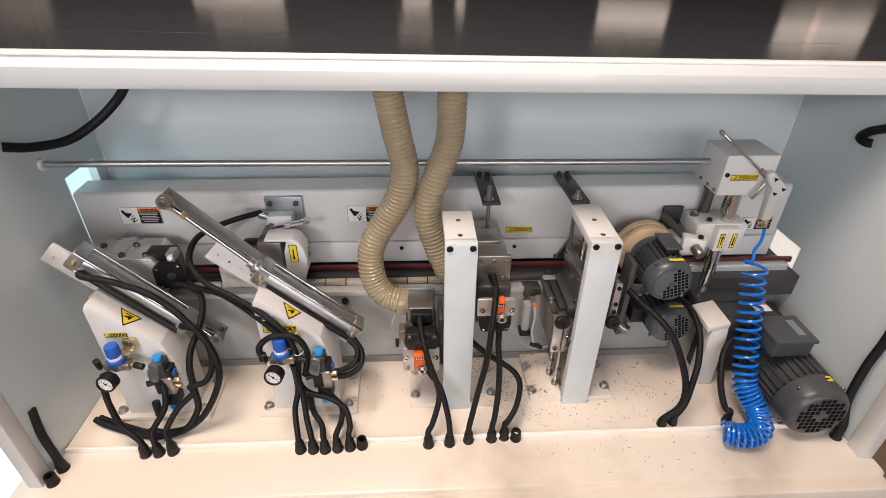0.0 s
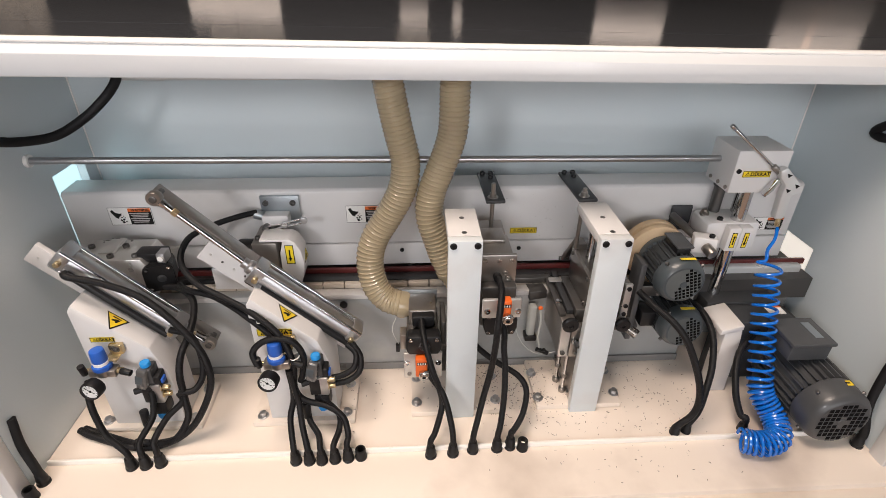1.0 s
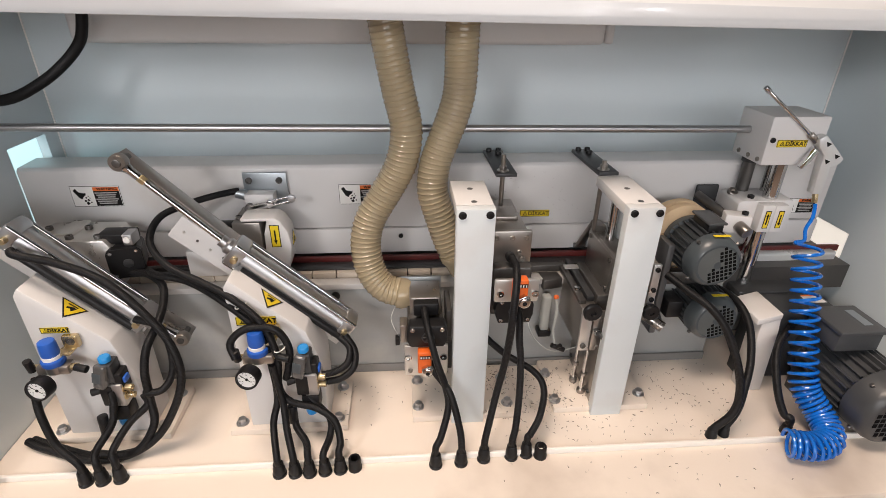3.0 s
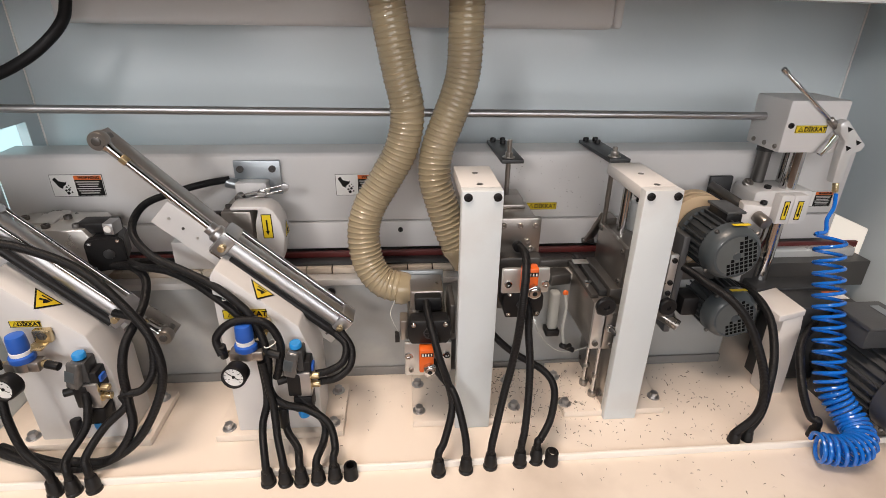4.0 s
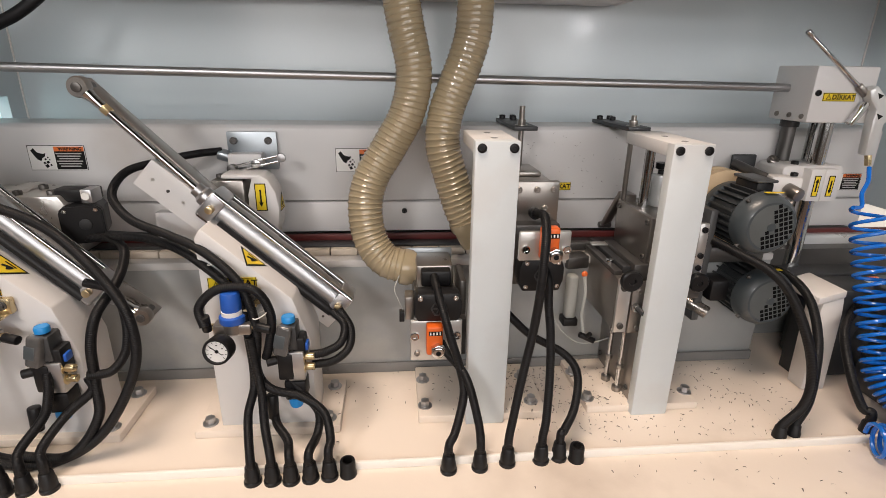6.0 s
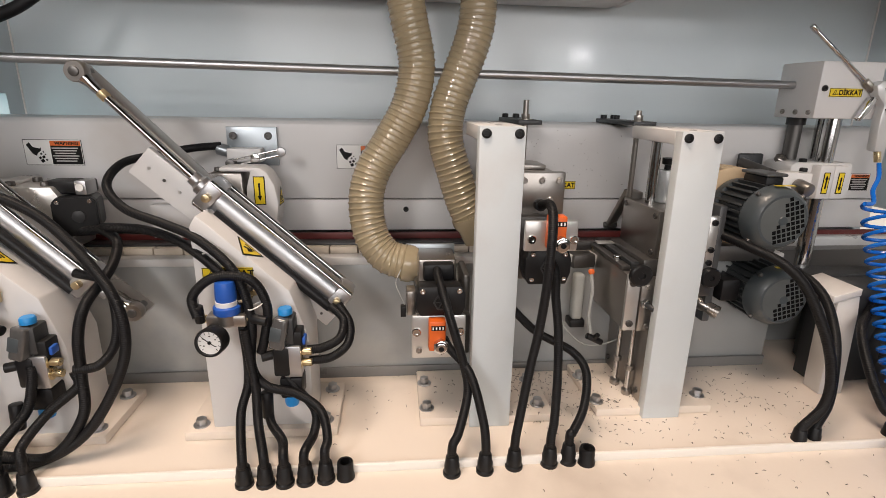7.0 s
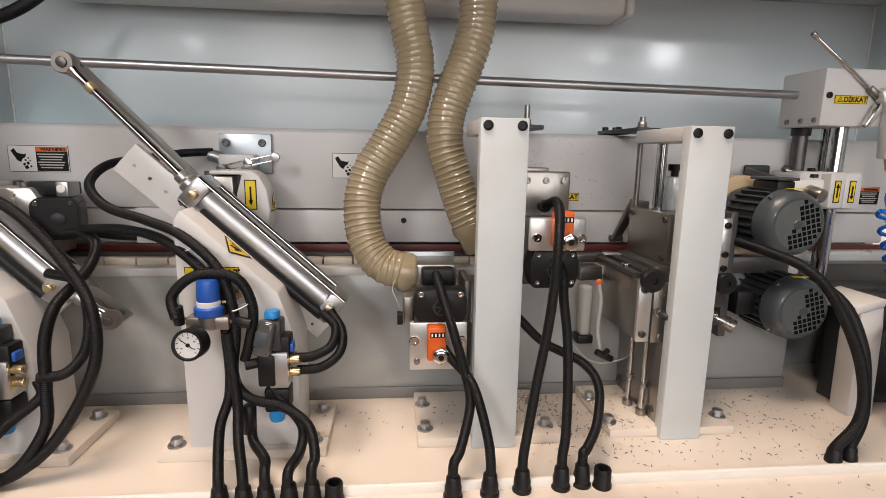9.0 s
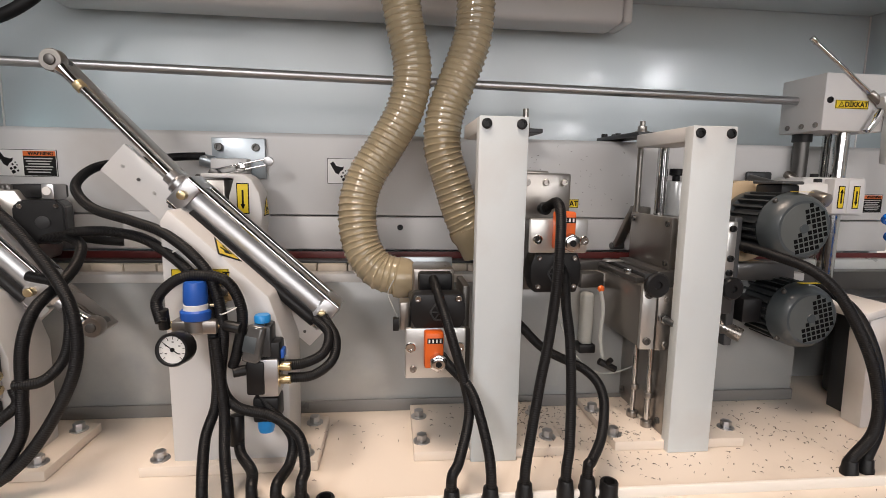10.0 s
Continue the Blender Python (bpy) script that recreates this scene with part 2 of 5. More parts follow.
def hexhead(p, axis, r, h, bm=None):
    p, axis = V(p), V(axis).normalized()
    bm = cyl(p, p + axis * 0.0015, r * 1.55, 20, 0.0003, bm=bm)
    return cyl(p + axis * 0.0012, p + axis * h, r, 6, 0.0006, bm=bm)


def caphead(p, axis, r, h, bm=None):
    """A socket head screw: a low drum with a hollow."""
    p, axis = V(p), V(axis).normalized()
    return lathe(p, p + axis, [(0, r), (h * 0.8, r), (h, r * 0.86), (h, r * 0.52), (h * 0.45, r * 0.48)], 16, bm)


def face_at(centre, right, up):
    """The frame of a flat sign: x to its right, y up, z out of it."""
    r, u = V(right).normalized(), V(up).normalized()
    n = r.cross(u).normalized()
    u = n.cross(r)
    return Matrix.Translation(centre) @ Matrix((r, u, n)).transposed().to_4x4()


def plate2d(m, w, h, t=0.0006, x=0.0, y=0.0, z=0.0, bm=None):
    return box(x - w / 2, x + w / 2, y - h / 2, y + h / 2, z, z + t, 0, bm, m)


def outline2d(m, pts, t=0.0005, z=0.0, bm=None):
    tmp = bmesh.new()
    a = [tmp.verts.new((x, y, z)) for x, y in pts]
    b = [tmp.verts.new((x, y, z + t)) for x, y in pts]
    tmp.faces.new(a)
    tmp.faces.new(b)
    for k in range(len(pts)):
        j = (k + 1) % len(pts)
        tmp.faces.new((a[k], a[j], b[j], b[k]))
    bmesh.ops.recalc_face_normals(tmp, faces=tmp.faces)
    return merge(bm, tmp, m)


def lettering(m, text, size, x=0.0, y=0.0, z=0.0009, bold=0.0):
    cu = bpy.data.curves.new("lettering", "FONT")
    cu.body, cu.size, cu.extrude, cu.offset = text, size, 0.0001, bold
    cu.align_x, cu.align_y = "CENTER", "CENTER"
    ob = bpy.data.objects.new("lettering", cu)
    scene.collection.objects.link(ob)
    bpy.context.view_layer.update()
    me = bpy.data.meshes.new_from_object(ob.evaluated_get(bpy.context.evaluated_depsgraph_get()))
    bpy.data.objects.remove(ob)
    bm = bmesh.new()
    bm.from_mesh(me)
    bpy.data.meshes.remove(me)
    bm.transform(m @ Matrix.Translation((x, y, z)))
    return bm


def caution_label(parent, m, w=0.060, h=0.014):
    """The long yellow caution label."""
    lab = part("caution_label", plate2d(m, w, h), YELLOW, parent, "yellow caution label with black lettering")
    e = 0.0008
    bm = None
    for x, y, a, b in ((0, h / 2 - e, w, e), (0, -h / 2 + e, w, e), (-w / 2 + e, 0, e, h), (w / 2 - e, 0, e, h)):
        bm = plate2d(m, a, b, 0.0003, x, y, 0.0007, bm)
    part("border", bm, INK, lab)
    k = h * 0.36
    x0 = -w / 2 + h * 0.75
    bm = outline2d(m, [(x0 - k, -k * 0.8), (x0 + k, -k * 0.8), (x0, k)], 0.0003, 0.0007)
    part("triangle", bm, INK, lab)
    part("triangle_field", outline2d(m, [(x0 - k * 0.62, -k * 0.58), (x0 + k * 0.62, -k * 0.58), (x0, k * 0.58)], 0.0003, 0.0010), YELLOW, lab)
    part("mark", plate2d(m, k * 0.16, k * 0.6, 0.0003, x0, -k * 0.1, 0.0014), INK, lab)
    part("lettering", lettering(m, "DİKKAT", h * 0.80, h * 0.55, -0.0003, 0.0009, 0.0004), INK, lab)


def warning_sign(parent, m, w=0.092, h=0.042):
    """White and black hand-injury sign with an orange heading."""
    lab = part("warning_sign", plate2d(m, w, h), FILM, parent, "white and black warning sign with orange heading")
    part("border", plate2d(m, w + 0.0016, h + 0.0016, 0.0004), INK, lab)
    part("text_field", plate2d(m, w * 0.53, h * 0.76, 0.0004, w * 0.225, -h * 0.10, 0.0007), INK, lab)
    part("heading", plate2d(m, w * 0.53, h * 0.20, 0.0004, w * 0.225, h * 0.37, 0.0007), SIGNOR, lab)
    part("lettering", lettering(m, "WARNING", h * 0.19, w * 0.25, h * 0.37, 0.0012, 0.0003), INK, lab)
    bm = None
    for k in range(6):
        bm = plate2d(m, w * (0.46 - 0.05 * (k % 3)), h * 0.045, 0.0003, w * 0.21, h * (0.18 - 0.105 * k), 0.0012, bm)
    part("text_bars", bm, GREYP, lab)
    s = h
    bm = outline2d(m, [(-w / 2 + s * a, s * b) for a, b in ((0.10, 0.30), (0.22, 0.40), (0.34, 0.22), (0.58, 0.16), (0.66, 0.20), (0.62, 0.06), (0.50, -0.02), (0.44, -0.14), (0.30, -0.06))], 0.0003, 0.0007)
    for a, b, c in ((0.62, -0.06, 0.07), (0.72, 0.02, 0.05), (0.56, -0.22, 0.09), (0.70, -0.18, 0.10), (0.64, -0.34, 0.13), (0.80, -0.30, 0.07), (0.78, -0.08, 0.05)):
        bm = plate2d(m @ Matrix.Translation((-w / 2 + s * a, s * b, 0)) @ pose(0, 0, 0, 0, 0, 30), s * c, s * c, 0.0003, 0, 0, 0.0007, bm)
    part("pictogram", bm, INK, lab)


def hazard_triangle(parent, m, s=0.05):
    """Yellow cutting-hazard triangle."""
    h = s * 0.87
    lab = part("hazard_triangle", outline2d(m, [(-s / 2, -h / 3), (s / 2, -h / 3), (0, 2 * h / 3)]), INK, parent, "black-edged yellow hazard triangle")
    part("field", outline2d(m, [(-s * 0.41, -h * 0.27), (s * 0.41, -h * 0.27), (0, h * 0.54)], 0.0004, 0.0004), YELLOW, lab)
    bm = plate2d(m, s * 0.36, s * 0.05, 0.0003, 0, -h * 0.16, 0.0009)
    bm = outline2d(m, [(-s * 0.16, -h * 0.08), (-s * 0.05, -h * 0.10), (s * 0.16, h * 0.02), (s * 0.15, h * 0.12), (s * 0.02, h * 0.06), (-s * 0.04, h * 0.18), (-s * 0.1, h * 0.08)], 0.0003, 0.0009, bm)
    part("pictogram", bm, INK, lab)


def arrow_label(parent, m, w=0.016, h=0.042, turn=1):
    lab = part("arrow_label", plate2d(m, w, h), INK, parent, "yellow label with a black arrow")
    part("field", plate2d(m, w - 0.003, h - 0.003, 0.0004, 0, 0, 0.0005), YELLOW, lab)
    bm = plate2d(m, 0.0028, h * 0.55, 0.0003, 0, 0, 0.001)
    bm = outline2d(m, [(-0.0036, turn * h * 0.18), (0.0036, turn * h * 0.18), (0, turn * h * 0.36)], 0.0003, 0.001, bm)
    part("arrow", bm, INK, lab)


# ---- the hall ----
FZ = -0.80
single("floor", box(-14, 14, -12, 42, FZ - 0.2, FZ, 0), CARPET, "orange-brown hall floor round the machine", "floor", kind="structure")
single("ceiling", box(-14, 14, -12, 42, 5.6, 5.8, 0), HALLC, "dark exhibition hall ceiling", "ceiling", kind="structure")
for nm, b in (("wall_west", (-14.2, -14, -12, 42)), ("wall_east", (14, 14.2, -12, 42)), ("wall_south", (-14.2, 14.2, -12.2, -12)), ("wall_north", (-14.2, 14.2, 42, 42.2))):
    single(nm, box(b[0], b[1], b[2], b[3], FZ, 5.8, 0), HALLW, "plain grey exhibition hall wall", "wall", kind="structure")


def ceiling_lamp(x0, x1, y, z0, z1, material):
    """A hanging light box of the hall."""
    xm = (x0 + x1) / 2
    t = thing("ceiling_light", (xm, y, z1 + 0.1), "lit hanging hall light with dark housing", "light", "hall lights")
    part("housing", box(x0 - 0.04, x1 + 0.04, y - 0.2, y + 0.2, z1, z1 + 0.08, 0.01), DARKPL, t)
    part("diffuser", box(x0, x1, y - 0.15, y + 0.15, z0, z1, 0.02), material, t)
    part("stem", box(xm - 0.03, xm + 0.03, y - 0.03, y + 0.03, z1 + 0.08, 5.6, 0), DARKPL, t)


for x0, x1, z0, z1 in ((-5.5, -3.45, 1.98, 2.40), (-0.55, 0.12, 2.15, 2.40), (0.75, 0.95, 2.13, 2.40), (4.35, 6.05, 2.18, 2.66), (9.15, 9.85, 2.34, 2.86), (10.05, 11.4, 2.30, 2.86)):
    ceiling_lamp(x0 + 0.15, x1 + 0.15, 13.0, z0, z1, LAMPGLOW)
# Dim boxes, most of them added for the fainter second reflections in the hood.
for x0, x1, z0, z1 in ((-9.9, -8.9, 2.05, 2.52), (-5.1, -3.4, 2.76, 3.02), (-0.65, 0.2, 2.76, 3.08), (-10.2, -9.0, 2.80, 3.05), (9.4, 10.5, 3.02, 3.22)):
    ceiling_lamp(x0 + 0.15, x1 + 0.15, 13.0, z0, z1, LAMPDIM)
for x, z, s in ((4.2, 2.08, 0.17), (3.1, 2.05, 0.08), (2.74, 1.19, 0.09), (-3.2, 2.0, 0.05)):
    ceiling_lamp(x - s, x + s, -7.0, z - s * 0.8, z + s * 0.8, LAMPCOOL)

# ---- the machine cabinet ----
XL, XR, YB = -0.935, 0.805, 0.41
DZ = 0.010                                     # top of the raised deck


def wall_with_hole(x0, x1, y0, y1, z0, z1, hy0, hy1, hz0, hz1):
    bm = box(x0, x1, y0, hy0, z0, z1, 0)
    bm = box(x0, x1, hy1, y1, z0, z1, 0, bm)
    bm = box(x0, x1, hy0, hy1, z0, hz0, 0, bm)
    return box(x0, x1, hy0, hy1, hz1, z1, 0, bm)


single("wall_left", wall_with_hole(XL - 0.02, XL, -0.13, YB + 0.02, -0.02, 0.750, 0.2505, 0.367, 0.33, 0.500), SHEET, "pale grey cabinet side wall with a cut-out", "wall", kind="structure")
single("wall_right", wall_with_hole(XR, XR + 0.02, -0.13, YB + 0.02, -0.02, 0.750, 0.222, 0.345, 0.20, 0.297), SHEET, "pale grey cabinet side wall with a cut-out", "wall", kind="structure")
single("wall_back", box(XL, XR, YB, YB + 0.02, -0.02, 0.750, 0), SHEET, "glossy pale grey cabinet back wall", "wall", kind="structure")
single("deck", box(XL + 0.001, XR - 0.001, -0.078, YB - 0.001, 0.0, DZ, 0.003), DECK, "cream painted machine deck with a raised edge", "deck", kind="structure")
# Raised deck edge; its colour is lightened to carry the lit chamfer line.
single("deck_edge", box(XL + 0.002, XR - 0.002, -0.0845, -0.0782, -0.001, 0.0135, 0.0025), LITEDGE, "raised deck edge, whitened for the light on its chamfer", "trim", kind="structure")
bm = box(XL - 0.06, XR + 0.03, -0.205, YB, -0.03, 0.0, 0.008)
bm = box(XL - 0.06, XR + 0.03, -0.235, -0.20, -0.30, -0.012, 0.006, bm)
single("sill", bm, DECK, "cream painted front sill of the cabinet", "sill", kind="structure")
bm = box(XL - 0.05, XR + 0.025, -0.17, YB + 0.02, FZ, -0.03, 0.004)
single("plinth", bm, PAINT, "white painted machine plinth on the hall floor", "plinth", kind="structure")
single("jamb_left", box(XL - 0.03, XL, -0.165, -0.13, -0.001, 0.60, 0.004), PAINT, "white painted folded cabinet jamb", "jamb", kind="structure")
single("jamb_right", box(XR - 0.008, XR + 0.027, -0.168, -0.13, -0.001, 0.60, 0.004), PAINT, "white painted folded cabinet jamb", "jamb", kind="structure")
single("cabinet_ceiling", box(XL - 0.02, XR + 0.02, 0.08, YB + 0.02, 0.7505, 0.757, 0), SHEET, "pale cabinet roof sheet seen from below", "ceiling", kind="structure")


def skew_bar(prof, bev):
    """A bar along x from rows of (y, z, change of y per metre, change of z per metre): the lifted hood hangs slightly askew."""
    tmp = bmesh.new()
    a, b = ([tmp.verts.new((x, y + ys * x, z + zs * x)) for y, z, ys, zs in prof] for x in (XL - 0.35, XR + 0.8))
    tmp.faces.new(a)
    tmp.faces.new(b[::-1])
    for k in range(len(prof)):
        j = (k + 1) % len(prof)
        tmp.faces.new((a[k], b[k], b[j], a[j]))
    bmesh.ops.recalc_face_normals(tmp, faces=tmp.faces)
    tmp.normal_update()
    bevel(tmp, list(tmp.verts), bev, 2)
    return tmp


TY, TZ = 0.0213, -0.0196
single("lintel", skew_bar([(0.0610, 0.7378, 0.0002, -0.0125), (0.0590, 0.7708, 0.0118, -0.0183), (0.0810, 0.7835, 0.0190, -0.0190), (0.0860, 0.7890, TY, TZ), (0.1060, 0.7890, TY, TZ), (0.1060, 0.7378, 0.0002, -0.0125)], 0.0012), LINTEL, "white folded steel lintel over the cabinet opening", "lintel", kind="structure")
# Highlight of the rounded top edge, put in as a white strip.
single("lintel_highlight", skew_bar([(0.0800, 0.7838, TY, TZ), (0.0800, 0.7880, TY, TZ), (0.0840, 0.7915, TY, TZ), (0.0930, 0.7922, TY, TZ), (0.0930, 0.7838, TY, TZ)], 0.0015), FILM, "white strip for the highlight on the rounded lintel edge", "trim", kind="structure")
# Corner weld seams; their bright line of light is put in as white.
for nm, x in (("seam_highlight_left", XL + 0.0015), ("seam_highlight_right", XR - 0.0015)):
    single(nm, box(x - 0.0015, x + 0.0015, YB - 0.003, YB, 0.0, 0.750, 0.001), FILM, "corner weld seam with its highlight put in as white", "trim", kind="structure")
hood = thing("hood", (0, 0.1, 0.79), "dark glossy smoked hood top with seams", "hood", kind="structure")
for y0, y1 in ((0.0935, 0.262), (0.265, 1.30)):
    part("panel", skew_bar([(y0, 0.776, TY, TZ), (y0, 0.790, TY, TZ), (y1, 0.790, TY, TZ), (y1, 0.776, TY, TZ)], 0), SMOKE, hood)
part("seam_strip", skew_bar([(0.2623, 0.776, TY, TZ), (0.2623, 0.7895, TY, TZ), (0.2647, 0.7895, TY, TZ), (0.2647, 0.776, TY, TZ)], 0), ALU, hood)
tray = thing("cable_duct", (-0.3, 0.36, 0.75), "white closed cable duct under the cabinet roof", "cable duct")
part("trough", box(-0.80, 0.215, 0.315, 0.395, 0.682, 0.7503, 0.012, seg=3), PAINT, tray)
part("end_cap", box(0.215, 0.232, 0.317, 0.393, 0.684, 0.7503, 0.006, seg=3), PAINT, tray)

# ---- pressure beam, machine bed and track ----
beam = thing("pressure_beam", (0, 0.3, 0.26), "long white painted pressure beam across the machine", "beam")
prof = [(0.250, 0.326), (0.250, 0.457), (0.256, 0.463), (0.318, 0.465), (0.318, 0.326)]
tmp = bmesh.new()
a = [tmp.verts.new((XL + 0.001, y, z)) for y, z in prof]
b = [tmp.verts.new((0.742, y, z)) for y, z in prof]
tmp.faces.new(a)
tmp.faces.new(b[::-1])
for k in range(len(prof)):
    j = (k + 1) % len(prof)
    tmp.faces.new((a[k], b[k], b[j], a[j]))
bmesh.ops.recalc_face_normals(tmp, faces=tmp.faces)
tmp.normal_update()
bevel(tmp, list(tmp.verts), 0.002, 2)
part("body", tmp, PAINT, beam)
part("lower_rail", box(XL + 0.001, 0.742, 0.2465, 0.318, 0.266, 0.3235, 0.003), PAINT, beam)
bm = None
for x, z in ((0.08, 0.305), (-0.20, 0.306)):
    part("screw", caphead((x, 0.2465, z), (0, -1, 0), 0.005, 0.003), BLACK, beam)
for x, z, w in ((-0.799, 0.405, 0.092), (-0.277, 0.401, 0.092), (0.684, 0.358, 0.074)):
    warning_sign(beam, face_at((x, 0.2495, z), (1, 0, 0), (0, 0, 1)), w, w * 0.45)
caution_label(beam, face_at((0.088, 0.2495, 0.351), (1, 0, 0), (0, 0, 1)), 0.064, 0.015)

bed = thing("machine_bed", (0, 0.2, DZ), "grey painted machine bed below the track", "machine bed")
part("front_panel", box(XL + 0.002, 0.50, 0.163, 0.185, DZ, 0.238, 0.002), BASEP, bed)
part("rear_panel", box(0.505, XR - 0.002, 0.26, 0.28, DZ, 0.20, 0.002), BASEP, bed)
# Darker band along the bottom of the front panel.
part("base_strip", box(XL + 0.002, 0.50, 0.1575, 0.1625, DZ, 0.030, 0.001), DARKSTRIP, bed, "dark grey foot strip")
part("top_rail", box(XL + 0.002, 0.50, 0.160, 0.187, 0.226, 0.2395, 0.002), GREYP, bed)
part("chain_bed", box(XL + 0.002, XR - 0.002, 0.187, 0.40, 0.18, 0.2375, 0), DARKST, bed)
bm = cyl((-0.337, 0.1635, 0.212), (-0.337, 0.158, 0.212), 0.009, 16, 0.001)
part("plug", bm, BLACK, bed)
part("red_strip", box(XL + 0.002, XR - 0.002, 0.232, 0.24, 0.2505, 0.2645, 0.0005), RED, bed, "dark red edge strip")
part("guide_bar", box(XL + 0.002, 0.48, 0.2, 0.231, 0.2505, 0.254, 0.0005), DARKPL, bed)
track_pad = box(-0.0235, 0.0235, 0.1885, 0.236, 0.2375, 0.2502, 0.001)
pad0 = finish("track_pad", track_pad, PAD, bed)
pad0.location.x = XL + 0.03
for k in range(1, 29):
    o = pad0.copy()
    scene.collection.objects.link(o)
    o.location.x = XL + 0.03 + 0.0495 * k
board = thing("infeed_table", (0.72, 0.25, 0.2), "pale grey steel infeed bar at the cabinet side", "table")
part("bar", box(0.53, 0.79, 0.215, 0.258, 0.206, 0.256, 0.006, seg=3), SILVER, board)
bm = hexhead((0.765, 0.215, 0.23), (0, -1, 0), 0.005, 0.004)
bm = hexhead((0.78, 0.215, 0.228), (0, -1, 0), 0.005, 0.004, bm)
part("bolts", bm, STEEL, board)
part("bracket", box(0.70, 0.79, 0.22, 0.255, 0.12, 0.205, 0.003), BASEP, board)
# Added glowing panels give the brightness that shows through the wall cut-outs.
single("glow_panel", box(-1.22, -1.20, -0.1, 1.1, FZ, 0.66, 0.002), GLOWWHITE, "added glowing white panel behind the left cut-out", "partition", kind="structure")
single("glow_panel", box(1.20, 1.22, 0.2, 1.0, FZ, 0.5, 0.002), GLOWCREAM, "added glowing cream panel behind the right cut-out", "partition", kind="structure")

rod = thing("guide_rod", (0, 0.225, 0.55), "long polished steel guide rod", "rod")
part("shaft", cyl((-0.955, 0.201, 0.5554), (0.515, 0.2186, 0.5379), 0.0072, 20), ALU, rod)
# White ring stands in for light coming through the wall hole round the rod.
part("collar", cyl((-0.936, 0.201, 0.5552), (-0.928, 0.2011, 0.5551), 0.013, 20, 0.001), FILM, rod, "white ring for the light through the rod hole")


# ---- extraction hoses ----
def hose(pts, spout):
    t = thing("extraction_hose", pts[-1], "beige ribbed plastic dust extraction hose", "hose", "extraction hoses")
    part("sleeve", tube(pts, 0.0293, 0.00102, 28, 0.0009, 9, 1.0), HOSE, t)
    bm = lathe(spout[0], spout[1], [(0, 0.031), (0.012, 0.031), (0.02, 0.027), ((V(spout[1]) - V(spout[0])).length, 0.024)], 28)
    part("spout", bm, HOSE, t)


hose([(-0.222, 0.165, 0.79), (-0.211, 0.165, 0.707), (-0.197, 0.165, 0.626), (-0.184, 0.163, 0.556), (-0.195, 0.160, 0.495), (-0.224, 0.157, 0.441), (-0.255, 0.152, 0.390), (-0.267, 0.145, 0.342), (-0.260, 0.135, 0.288), (-0.236, 0.125, 0.254), (-0.200, 0.118, 0.242)],
     ((-0.206, 0.118, 0.243), (-0.172, 0.115, 0.236)))
hose([(-0.085, 0.170, 0.79), (-0.087, 0.170, 0.707), (-0.089, 0.170, 0.627), (-0.099, 0.168, 0.583), (-0.116, 0.165, 0.538), (-0.133, 0.162, 0.490), (-0.137, 0.158, 0.441), (-0.123, 0.155, 0.389), (-0.107, 0.152, 0.340), (-0.094, 0.150, 0.312)],
     ((-0.096, 0.150, 0.316), (-0.078, 0.149, 0.272)))


# ---- conduits with their glands ----
def gland(parent, x, y, z0=0.0):
    bm = lathe((x, y, z0), (x, y, z0 + 1), [(0, 0.0125), (0.004, 0.0125), (0.006, 0.0108), (0.016, 0.0108), (0.018, 0.0098), (0.028, 0.0090), (0.030, 0.0076)], 20)
    return part("gland", bm, BLACK, parent, "black plastic cable gland")


def open_gland(x, y):
    t = thing("cable_gland", (x, y, 0), "unused open black plastic cable gland", "cable gland", "unused cable glands")
    part("socket", lathe((x, y, 0), (x, y, 1), [(0, 0.0125), (0.005, 0.0125), (0.007, 0.0112), (0.024, 0.0112), (0.026, 0.0102), (0.026, 0.0075), (0.008, 0.0070)], 20), BLACK, t)


def conduit(pts, foot=None, r=0.0056, label="black corrugated plastic conduit on the deck", ribbed=True, rise=0.045):
    pts = list(pts)
    t = thing("conduit", foot if foot else pts[-1], label, "conduit", "black conduits")
    if foot:
        pts += [(foot[0], foot[1], foot[2] + rise), (foot[0], foot[1], foot[2] + 0.012)]
    part("sleeve", tube(pts, r + 0.0008, 0.0009 if ribbed else 0.005, 12, 0.00022 if ribbed else 0.0, 3), RUBBER if ribbed else CABLE, t)
    if foot:
        gland(t, *foot)
    return t


# conduits of the cutter units in the middle
conduit([(-0.158, 0.055, 0.256), (-0.157, 0.020, 0.250), (-0.150, -0.014, 0.228), (-0.138, -0.038, 0.188), (-0.124, -0.042, 0.140), (-0.119, -0.055, 0.103), (-0.134, -0.084, 0.060)], (-0.144, -0.095, 0))
conduit([(-0.148, 0.004, 0.158), (-0.142, -0.018, 0.154), (-0.116, -0.050, 0.130), (-0.101, -0.080, 0.079)], (-0.097, -0.093, 0))
conduit([(-0.003, 0.060, 0.350), (-0.002, 0.032, 0.358), (-0.004, -0.008, 0.364), (-0.010, -0.043, 0.349), (-0.016, -0.062, 0.308), (-0.018, -0.061, 0.257), (-0.023, -0.058, 0.197), (-0.034, -0.064, 0.140), (-0.048, -0.080, 0.075)], (-0.054, -0.087, 0))
conduit([(0.002, -0.008, 0.285), (0.006, -0.022, 0.270), (0.006, -0.032, 0.235), (0.010, -0.042, 0.190), (0.010, -0.056, 0.125), (0.003, -0.078, 0.068)], (-0.002, -0.085, 0))
conduit([(-0.085, 0.040, 0.240), (-0.060, 0.035, 0.215), (-0.038, 0.020, 0.193), (-0.003, 0.016, 0.160), (0.046, -0.010, 0.139), (0.063, -0.030, 0.113), (0.054, -0.055, 0.072), (0.033, -0.077, 0.048)], (0.027, -0.081, 0))
